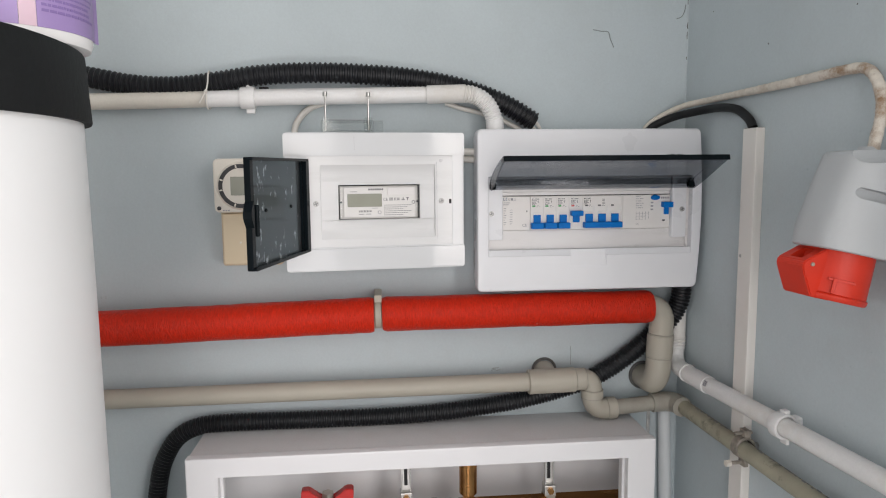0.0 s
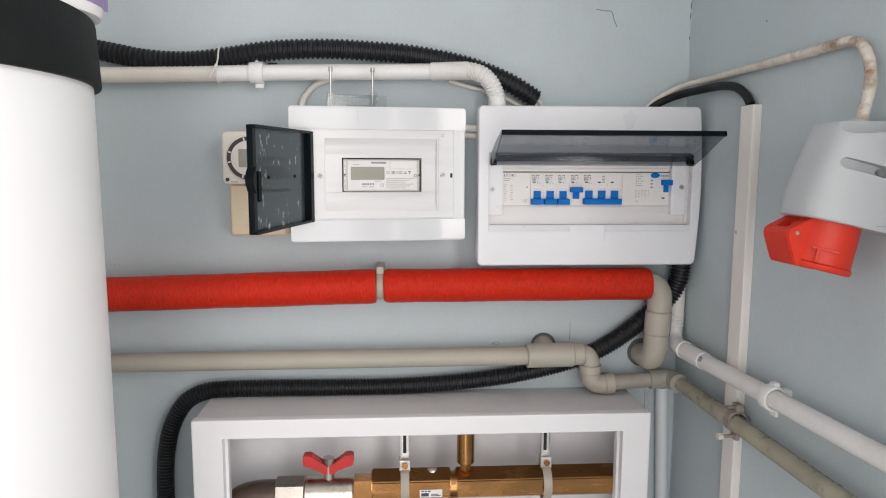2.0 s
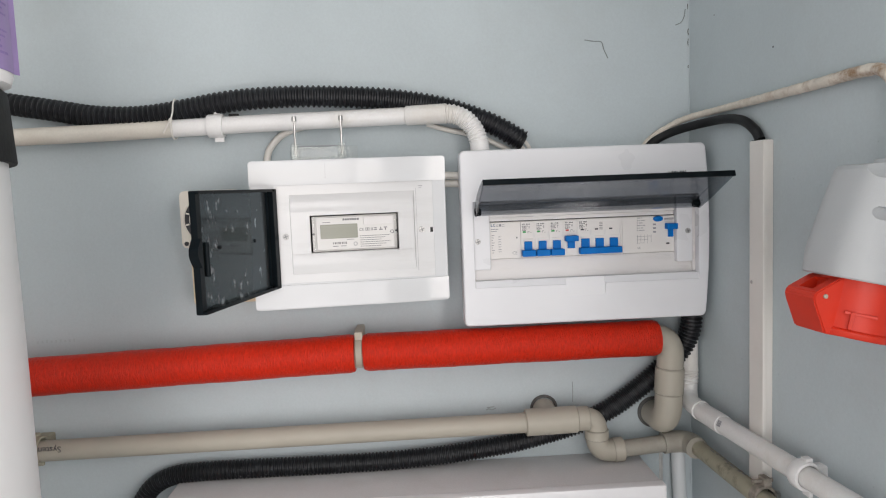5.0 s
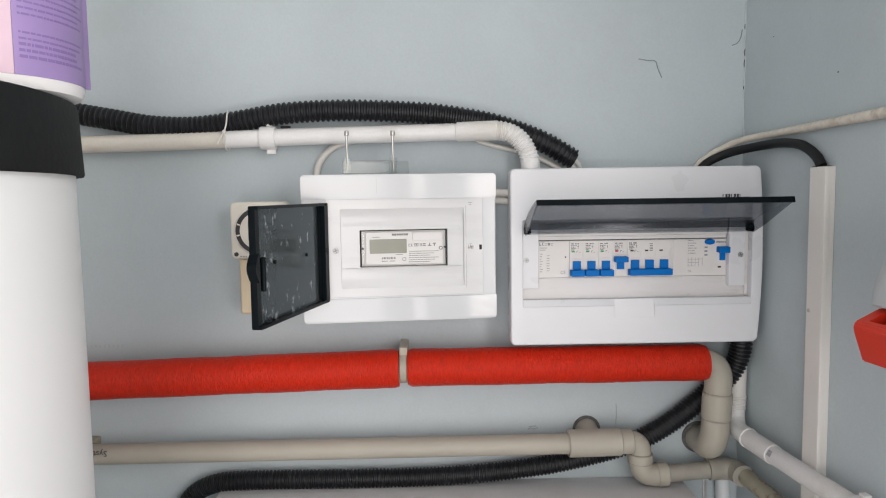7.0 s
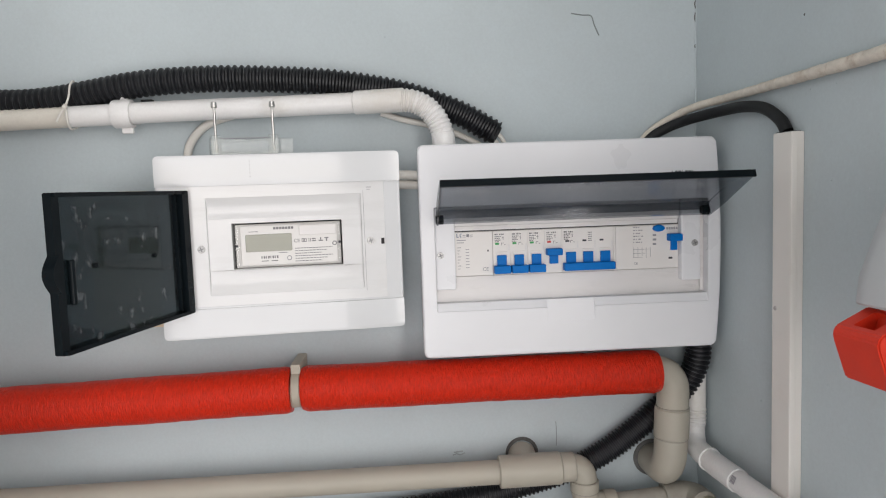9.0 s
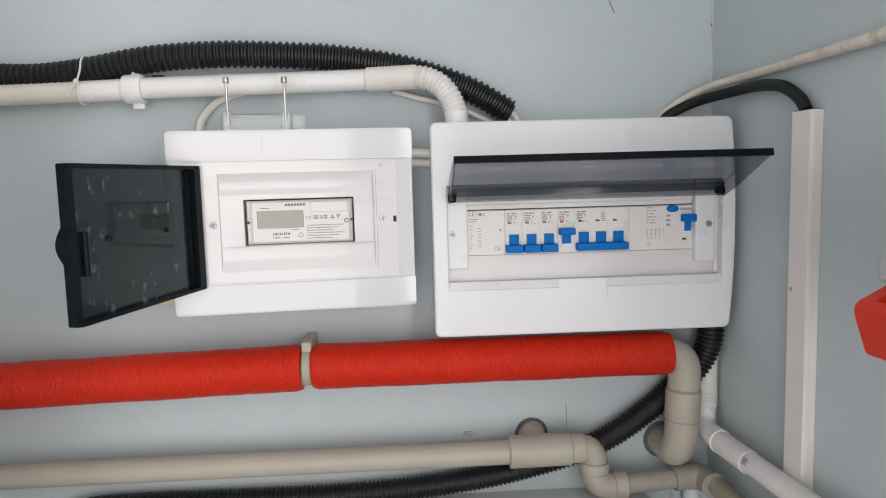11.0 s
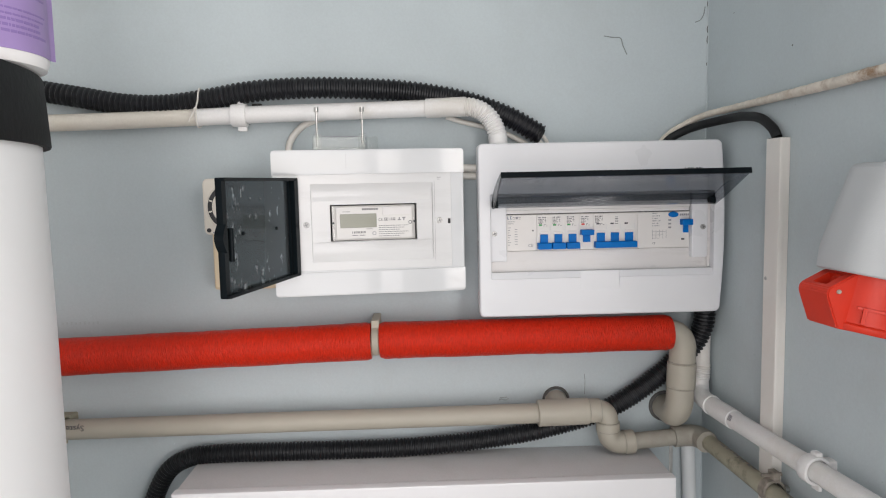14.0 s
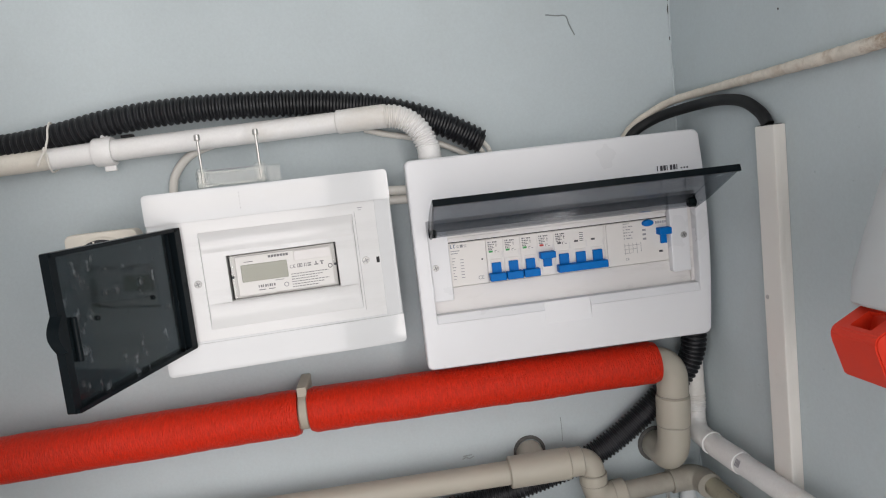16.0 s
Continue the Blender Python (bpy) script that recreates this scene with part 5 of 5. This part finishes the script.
part("bend_rim", ring(bmesh.new(), on_right(0.060, 0.0195, 1.2302), on_right(0.080, 0.0195, 1.2297) - on_right(0.060, 0.0195, 1.2302), 0.0105, 0.0124, 0.0016, 24), WHITEPVC, wp, world_space=True)
part("coupler", rod(bmesh.new(), on_right(0.068, 0.0195, 1.2294), on_right(0.112, 0.0195, 1.2293), 0.0116, None, 24, 0.0008), WHITEPVC, wp, world_space=True)
bm = bars([(0.1105 + 0.0018 * k, 0.1116 + 0.0018 * k, -0.0035, 0.0035, 0.0118) for k in range(4)])
bm.transform(RIGHT @ Matrix.Translation((0.006, 1.2300, 0.0190)) @ pose(0, 0, 0, -25, 0, 0))
part("stamp", bm, PRINTGREY, wp, "small grey stamp", True)
pipe_clip(RIGHT @ Matrix.Translation((0.2520, 1.2295, 0)), 0.0110, "white plastic clip on the side wall pipe", standoff=0.0195, half=0.0065)
# rusty clamp on the grimy pipe
cl = thing("pipe_clamp", RIGHT @ Matrix.Translation((0.185, 1.178, 0)), "grimy metal clamp round the grey side pipe", "pipe clamp", "pipe clips")
part("band", ring(bmesh.new(), (0, 0, 0.0185), (1, 0, 0), 0.0104, 0.0132, 0.0058, 28), RUST, cl)
part("upper_lug", block(-0.006, 0.006, 0.0125, 0.0215, 0.0130, 0.0200, 0.001, 0.0008), RUST, cl)
part("bolt", rod(bmesh.new(), (0, 0.017, 0.008), (0, 0.017, 0.030), 0.0022, None, 10), RUST, cl)
part("lower_lug", block(-0.006, 0.006, -0.0230, -0.0125, 0.0150, 0.0200, 0.001, 0.0008), RUST, cl)
part("lower_bolt", rod(bmesh.new(), (0, -0.0185, 0.010), (0, -0.0185, 0.038), 0.0022, None, 10), RUST, cl)
part("nut", rod(bmesh.new(), (0, -0.0185, 0.034), (0, -0.0185, 0.040), 0.0042, None, 6), PALECREAM, cl)
part("stem", rod(bmesh.new(), (0, 0, 0), (0, 0, 0.010), 0.004, None, 10), DARKSTEEL, cl)

# ---- upright trunking ----
du = thing("cable_trunking", RIGHT @ Matrix.Translation((0.1618, 0.45, 0)), "ivory plastic cable trunking running down the side wall", "trunking")
part("base", block(-0.0118, 0.0118, 0, 1.0985, 0.0003, 0.0075, 0.0006, 0.0006), IVORYDUCT, du)
part("lid", block(-0.0126, 0.0126, 0, 1.0985, 0.0070, 0.0118, 0.0012, 0.0014), IVORYDUCT, du)
part("mouth", block(-0.0105, 0.0105, 1.0970, 1.0990, 0.002, 0.0105, 0.0006, 0.0002), BLACKHOLE, du)
part("rivet", rod(bmesh.new(), (-0.0075, 0.950, 0.0115), (-0.0075, 0.950, 0.0124), 0.0022, 0.0018, 10), DARKSTEEL, du)

# cables at the corner
bc = [(0.530, WALL_Y - 0.012, 1.535), (0.545, WALL_Y - 0.014, 1.556), (0.562, WALL_Y - 0.018, 1.5665), (0.578, WALL_Y - 0.034, 1.5728), tuple(on_right(0.068, 0.010, 1.5770)), tuple(on_right(0.100, 0.008, 1.5768)), tuple(on_right(0.130, 0.0075, 1.572)), tuple(on_right(0.152, 0.007, 1.560)), tuple(on_right(0.1605, 0.0064, 1.5490))]
solo("cable", sweep(bmesh.new(), bc, 0.0052, 0.004, 14), BLACKCABLE, "black cable arching from the board into the trunking", "cable", "cables at the corner")
wc = [(0.528, WALL_Y - 0.006, 1.538), (0.545, WALL_Y - 0.007, 1.561), (0.562, WALL_Y - 0.010, 1.573), (0.583, WALL_Y - 0.028, 1.5845), tuple(on_right(0.075, 0.0062, 1.5890)), tuple(on_right(0.155, 0.0060, 1.5908)), tuple(on_right(0.245, 0.0060, 1.5930)), tuple(on_right(0.300, 0.0064, 1.5948)), tuple(on_right(0.325, 0.0075, 1.5920)), tuple(on_right(0.3425, 0.0105, 1.5770)), tuple(on_right(0.3520, 0.0140, 1.552)), tuple(on_right(0.3512, 0.0180, 1.527)), tuple(on_right(0.3495, 0.0200, 1.505))]
npts = len(smooth_path(wc, 0.004))
solo("cable", sweep(bmesh.new(), wc, lambda i: 0.0040 + 0.0011 * min(1, max(0, (i / npts - 0.28) / 0.35)) + 0.0003 * math.sin(i * 1.7) * math.sin(i * 0.6), 0.004, 14), PAINTYCABLE, "white cable with brown smears running to the red socket", "cable", "cables at the corner")

# ---- industrial socket on the side wall ----
cee = thing("industrial_socket", RIGHT @ Matrix.Translation((0.3525, 1.418, 0)), "light grey wall socket with a closed red flap", "socket")


def d_loop(w, d, z0, slope, n=36):
    pts = []
    for k in range(n + 1):
        t = math.pi * k / n
        c, s = math.cos(t), math.sin(t)
        a = w * math.copysign(abs(c) ** 0.55, c)
        h = d * abs(s) ** 0.62
        pts.append((a, z0 + slope * h, h + 0.0003))
    return pts


bm = loft(bmesh.new(), [d_loop(0.0375, 0.0815, 0.000, 0.225), d_loop(0.0385, 0.0825, 0.0012, 0.225), d_loop(0.0382, 0.0808, 0.020, 0.18), d_loop(0.0368, 0.0705, 0.055, 0.09), d_loop(0.0345, 0.0600, 0.086, 0.02), d_loop(0.0335, 0.0565, 0.0965, 0.0), d_loop(0.0315, 0.0540, 0.0992, 0.0), d_loop(0.0260, 0.0480, 0.1002, 0.0)])
body = part("body", bm, SOCKETGREY, cee)
# long screw pocket in the flank, and the sloped gland face
cut = bmesh.new()
rbox(cut, 0.0300, 0.0745, 0.0435, 0.0530, -0.016, 0.0050, 0.0046, 0.0002, 4)
cut.transform(axes((0.030, 0, 0), (0, 0.25, 0.968), (0, 0.968, -0.25), (-1, 0, 0)))
carve(body, cut)
scoop = rod(bmesh.new(), (0.037, 0.1200, -0.01), (0.037, 0.1080, 0.12), 0.0270, None, 40)
carve(body, scoop)
part("pocket_screw", rod(bmesh.new(), (0.0240, 0.0552, 0.0215), (0.0285, 0.0552, 0.0215), 0.0032, None, 14), DARKSTEEL, cee, "sunk fixing screw")
part("seam", block(0.0300, 0.0388, 0.0105, 0.0109, 0.008, 0.030, 0.0001, 0.0001, 1), PRINTGREY, cee)
part("gland", rod(bmesh.new(), (-0.006, 0.096, 0.0200), (-0.006, 0.1035, 0.0200), 0.0105, 0.0085, 20, 0.0008), SOCKETGREY, cee)
AXD = Vector((0, -0.973, 0.231))
OUTD = Vector((0, 0.231, 0.973))
RS = axes((-0.001, 0.0110, 0.0470), (1, 0, 0), -AXD, OUTD)      # x along the wall, y up the plug axis, z away from the wall
rb = rod(bmesh.new(), (0, 0.012, 0), (0, -0.0380, 0), 0.0280, 0.0290, 36, 0.0008)
rs = part("outlet", rb, REDPLASTIC, cee, "red outlet collar", m=RS)
part("flap", rod(bmesh.new(), (0, -0.0378, 0), (0, -0.0435, 0), 0.0306, 0.0300, 36, 0.0012), REDPLASTIC, rs, "red closed flap")
hb = prism(bmesh.new(), [(0.000, 0.010), (-0.001, 0.0265), (-0.0150, 0.0440), (-0.0190, 0.0450), (-0.0230, 0.0435), (-0.0440, 0.0300), (-0.0440, 0.010)], -0.0205, 0.0150)
bmesh.ops.bevel(hb, geom=hb.edges[:], offset=0.0010, segments=2, affect="EDGES")
hinge = part("hinge_block", hb, REDPLASTIC, rs)
cut = block(-0.008, 0.008, -0.0075, 0.0075, -0.02, 0.02, 0.0008, 0.0002)
cut.transform(axes((-0.002, -0.0080, 0.0352), (1, 0, 0), Vector((0, 0.659, -0.752)), Vector((0, 0.752, 0.659))))
carve(hinge, cut)
part("hinge_floor", block(-0.0140, 0.0100, -0.022, -0.008, 0.016, 0.024, 0.0006, 0.0003), BLACKHOLE, rs)
part("hinge_pin", rod(bmesh.new(), (0.0140, -0.0165, 0.0365), (0.0166, -0.0165, 0.0365), 0.0017, None, 12, 0.0003), ADHESIVE, rs, "dull hinge pin")
part("rib", block(-0.0015, 0.0015, -0.037, -0.024, 0.0, 0.0040, 0.0004, 0.0004), REDPLASTIC, rs).matrix_local = axes((0.0225, 0, 0.0170), (0.60, 0, -0.80), (0, 1, 0), (0.80, 0, 0.60))
part("rib", block(-0.012, 0.010, -0.0262, -0.0240, 0.0, 0.0020, 0.0004, 0.0004), REDPLASTIC, rs).matrix_local = axes((0.0255, 0, 0.0120), (0.43, 0, -0.90), (0, 1, 0), (0.90, 0, 0.43))

# ---- tank with a lid, and a canister on it ----
TR = 0.240
TC = (-0.070 - TR * 0.91, 0.75 - TR * 0.41)


def lathe(prof, n=96, c=(0, 0)):
    """A turned body from (radius, height) points."""
    return loft(bmesh.new(), [[(c[0] + r * math.cos(2 * math.pi * i / n), c[1] + r * math.sin(2 * math.pi * i / n), z) for i in range(n)] for r, z in prof])


tank = thing("water_tank", Matrix.Translation((*TC, 0)), "tall round white tank with a black lid", "tank")
part("body", lathe([(TR - 0.008, 0.0), (TR, 0.012), (TR, 0.5), (TR, 1.0), (TR - 0.0005, 1.40), (TR - 0.0015, 1.585), (TR - 0.006, 1.59)]), TANKWHITE, tank)
part("lid", lathe([(TR + 0.0005, 1.5445), (TR + 0.0045, 1.5440), (TR + 0.0052, 1.5455), (TR + 0.0040, 1.570), (TR + 0.0028, 1.5965), (TR + 0.0022, 1.5985), (TR + 0.0002, 1.5993), (TR - 0.04, 1.6005), (0.05, 1.6015), (0.004, 1.6015)]), LIDBLACK, tank, "black plastic lid with a deep rim")
CR = 0.068
CC = (-0.0560 - CR * 0.91, 0.742 - CR * 0.41)
can = thing("canister", Matrix.Translation((*CC, 1.6003)), "white plastic canister with a purple paper label", "canister")
part("body", lathe([(CR - 0.008, 0.0), (CR - 0.002, 0.0025), (CR, 0.008), (CR, 0.16), (CR - 0.004, 0.176), (CR - 0.02, 0.192), (0.026, 0.200), (0.024, 0.204), (0.024, 0.215), (0.004, 0.215)], 64), BOTTLE, can)
part("cap", lathe([(0.028, 0.2052), (0.0285, 0.207), (0.0285, 0.226), (0.027, 0.228), (0.004, 0.228)], 40), BOTTLE, can)


def label_sheet(a0, a1, z0, z1, r, curl=0.0, n=40, thick=0.0004):
    """A curved paper sheet; its last stretch may lift away from the wall of the can."""
    rows = []
    for z in (z0, z1):
        for rad in (r, r + thick):
            row = []
            for i in range(n + 1):
                t = i / n
                a = radians(a0 + (a1 - a0) * t)
                lift = curl * max(0, (t - 0.9) / 0.1) ** 2
                row.append(((rad + lift) * math.cos(a), (rad + lift) * math.sin(a), z))
            rows.append(row)
    bm = bmesh.new()
    a, b, c, d = [[bm.verts.new(p) for p in row] for row in rows]
    for i in range(n):
        for s, t in ((a, b), (b, d), (d, c), (c, a)):
            bm.faces.new((s[i], s[i + 1], t[i + 1], t[i]))
    bm.faces.new((a[0], b[0], d[0], c[0]))
    bm.faces.new((a[n], c[n], d[n], b[n]))
    return bm


lab = part("label", label_sheet(-41, 26, 0.0105, 0.150, CR + 0.0003, 0.0035), PURPLE, can, "purple printed paper label, one edge lifting")
part("label_stripe", label_sheet(-51, -41.3, 0.0105, 0.150, CR + 0.0003), PINK, can, "pale pink stripe of the label")
part("label_panel", label_sheet(-110, -51.3, 0.0105, 0.150, CR + 0.0003), PURPLE, can, "purple side panel of the label")
part("label_end", label_sheet(27, 31, 0.030, 0.150, CR + 0.0012, 0.0), BOTTLE, can, "white torn end of the label")
rows = bmesh.new()
rnd = random.Random(5)
for k in range(24):
    if k in (5, 6, 13, 18):
        continue
    z = 0.022 + 0.0041 * k
    a = -38.0
    end = rnd.uniform(0, 14)
    while a < end:
        w = rnd.uniform(1.2, 5.5)
        piece = label_sheet(a, min(a + w, 16), z, z + 0.0014 + 0.0006 * (k < 3), CR + 0.0008, 0, 4, 0.00012)
        tmp = bpy.data.meshes.new("line")
        piece.to_mesh(tmp)
        piece.free()
        rows.from_mesh(tmp)
        bpy.data.meshes.remove(tmp)
        a += w + 0.7
part("print", rows, PURPLEPRINT, lab)

# ---- manifold cabinet ----
CX0, CX1, CZ1, CFY = -0.0605, 0.5260, 1.1600, 0.945
cab = thing("manifold_cabinet", axes((0, CFY, 0.45), (1, 0, 0), (0, 0, 1), (0, -1, 0)), "open-fronted white steel manifold cabinet on the wall", "cabinet")
H = CZ1 - 0.45
DEP = CFY - WALL_Y + 0.001
part("frame", frame_plate(bmesh.new(), (CX0, CX1, 0, H), (-0.0225, 0.4895, 0.03, H - 0.0245), -0.014, 0.0, 0.0015, 0.0008, 0.0018, -0.013, 3), CABWHITE, cab)
part("inner_lip", frame_plate(bmesh.new(), (-0.0300, 0.4970, 0.022, H - 0.0180), (-0.0188, 0.4862, 0.034, H - 0.0268), -0.024, -0.0125, 0.001, 0.0008, 0.0006, None, 3), CABWHITE, cab)
part("top_panel", block(CX0 + 0.002, CX1 - 0.002, H - 0.0035, H - 0.0008, DEP, -0.0135, 0.0005, 0.0004), CABTOP, cab, "dusty top sheet, its colour darkened for shade")
part("bottom_panel", block(CX0 + 0.002, CX1 - 0.002, 0.0008, 0.0035, DEP, -0.0135, 0.0005, 0.0004), CABWHITE, cab)
for x in (CX0 + 0.002, CX1 - 0.0045):
    part("side_panel", block(x, x + 0.0025, 0.004, H - 0.004, DEP, -0.0135, 0.0005, 0.0004), CABWHITE, cab)
part("back_panel", block(CX0 + 0.005, CX1 - 0.005, 0.004, H - 0.004, DEP, DEP + 0.0015, 0.0005, 0.0004), CABBACK, cab)

# brass manifold inside
MY = 0.988
mf = thing("manifold", Matrix.Translation((0.25, MY, 1.03)), "brass heating manifold bar hung on steel brackets", "manifold")
hexa = lambda c, r: [(c[0] + r * math.cos(radians(60 * k + 30)), c[1] + r * math.sin(radians(60 * k + 30))) for k in range(6)]
for x0, x1, r in ((0.162, 0.268, 0.0225), (0.2745, 0.502, 0.0225)):
    bm = prism(bmesh.new(), hexa((MY, 1.044), r), x0, x1)
    bmesh.ops.bevel(bm, geom=bm.edges[:], offset=0.0015, segments=2, affect="EDGES")
    part("bar", bm, BRASS, mf, world_space=True)
part("joint", rod(bmesh.new(), (0.264, MY, 1.041), (0.278, MY, 1.041), 0.0185, None, 24, 0.001), BRASS, mf, world_space=True)
part("air_vent", rod(bmesh.new(), (0.2885, MY, 1.0725), (0.2885, MY, 1.128), 0.0118, None, 28, 0.0010), BRASS, mf, "upright brass vent", True)
part("vent_rim", rod(bmesh.new(), (0.2885, MY, 1.112), (0.2885, MY, 1.116), 0.0126, None, 28, 0.0006), BRASS, mf, world_space=True)
part("vent_nut", rod(bmesh.new(), (0.2885, MY, 1.058), (0.2885, MY, 1.0735), 0.0082, None, 6, 0.0006), BRASS, mf, world_space=True)
part("plug", rod(bmesh.new(), (0.2435, MY, 1.056), (0.2435, MY, 1.0655), 0.0085, 0.0075, 20, 0.001), NICKEL, mf, world_space=True)
for x in (0.2065, 0.3975):
    br = part("bracket", ring(bmesh.new(), (x, MY, 1.044), (1, 0, 0), 0.0228, 0.0245, 0.0058, 32), ADHESIVE, mf, "pale bracket strap", True)
    part("bracket_head", block(x - 0.0075, x + 0.0075, 1.0650, 1.0800, -0.008, 0.008, 0.001, 0.0008), STEEL, mf).matrix_local = ROOT[mf].inverted() @ axes((0, MY, 0), (1, 0, 0), (0, 0, 1), (0, -1, 0))
    part("bracket_bolt", rod(bmesh.new(), (x, MY - 0.012, 1.0735), (x, MY - 0.006, 1.0735), 0.0045, None, 6), BRASS, mf, world_space=True)
    hang = part("hanger", block(x - 0.0062, x + 0.0062, 1.078, 1.150, -0.004, -0.0025, 0.0004, 0.0003), STEEL, mf, "zinc hanger channel")
    hang.matrix_local = ROOT[mf].inverted() @ axes((0, MY, 0), (1, 0, 0), (0, 0, 1), (0, -1, 0))
    for dx in (-0.0062, 0.0048):
        part("flange", block(x + dx, x + dx + 0.0014, 1.078, 1.150, -0.0025, 0.0035, 0.0003, 0.0003), STEEL, hang)
    part("slot", block(x - 0.0022, x + 0.0022, 1.086, 1.146, -0.0026, -0.0022, 0.0008, 0.0001), BLACKHOLE, hang)
stk = part("sticker", block(0.226, 0.256, 1.0335, 1.0440, 0.0195, 0.0198, 0.0008, 0.0001), BOTTLE, mf, "small white printed sticker")
stk.matrix_local = ROOT[mf].inverted() @ axes((0, MY, 0), (1, 0, 0), (0, 0, 1), (0, -1, 0))
part("print", bars([(0.2280 + 0.0045 * k, 0.2312 + 0.0045 * k, 1.0412, 1.0428, 0.0198) for k in range(3)] + [(0.2280, 0.238, 1.0350, 1.0395, 0.0198)] + [(0.241, 0.254 - 0.003 * (k % 2), 1.0352 + 0.0020 * k, 1.0362 + 0.0020 * k, 0.0198) for k in range(2)]), PRINT, stk)
mf.location.z = 1.0365
vv = thing("ball_valve", Matrix.Translation((0.104, MY, 1.02)), "nickel ball valve with a red butterfly handle", "valve")
part("body", rod(bmesh.new(), (0.072, MY, 1.041), (0.140, MY, 1.041), 0.0215, None, 28, 0.003), NICKEL, vv, world_space=True)
part("hex_end", rod(bmesh.new(), (0.138, MY, 1.041), (0.164, MY, 1.041), 0.0230, None, 6, 0.001), BRASS, vv, world_space=True)
part("union_nut", rod(bmesh.new(), (0.036, MY, 1.041), (0.074, MY, 1.041), 0.0240, None, 8, 0.001), NICKEL, vv, world_space=True)
part("tailpiece", sweep(bmesh.new(), [(0.038, MY, 1.041), (0.012, MY, 1.040), (-0.010, MY, 1.034), (-0.024, MY, 1.018), (-0.029, MY, 0.99), (-0.030, MY, 0.90), (-0.030, MY, 0.4540)], 0.0190, 0.006, 24), DARKPIPE, vv, world_space=True)
part("stem", rod(bmesh.new(), (0.105, MY, 1.058), (0.105, MY, 1.081), 0.0072, None, 16, 0.0006), NICKEL, vv, world_space=True)
for s in (-1, 1):
    bm = bmesh.new()
    prof = [(0.000, 1.0640), (0.009, 1.0650), (0.0135, 1.0715), (0.036, 1.0762), (0.038, 1.0790), (0.0378, 1.0905), (0.036, 1.0920), (0.026, 1.0920), (0.011, 1.0800), (0.006, 1.0775), (0.0, 1.0770)]
    loft(bm, [[(0.105 + s * x * 0.88, y, z + 0.004) for x, z in prof] for y in (MY - 0.0075, MY + 0.0075)])
    bmesh.ops.bevel(bm, geom=bm.edges[:], offset=0.0012, segments=2, affect="EDGES")
    part("handle_wing", bm, REDHANDLE, vv, "red handle wing", True)
part("handle_nut", rod(bmesh.new(), (0.105, MY, 1.080), (0.105, MY, 1.0900), 0.0085, 0.0078, 6), NICKEL, vv, world_space=True)
# upright strip and sleeve beside the cabinet
solo("cable_sleeve", sweep(bmesh.new(), [(0.5850, WALL_Y - 0.0125, 0.45), (0.5845, WALL_Y - 0.0125, 0.90), (0.5805, WALL_Y - 0.0125, 1.05), (0.5775, WALL_Y - 0.0125, 1.13), (0.5765, WALL_Y - 0.0125, 1.162)], 0.0088, 0.01, 18), PAINTEDSLEEVE, "pale sleeve painted with the wall beside the cabinet", "cable sleeve")
bm = block(0.5560, 0.5600, 0.60, 1.163, 0.0005, 0.003, 0.0004, 0.0003)
bm.transform(BACK)
solo("steel_strip", bm, STEEL, "narrow zinc strip on the wall", "metal strip")
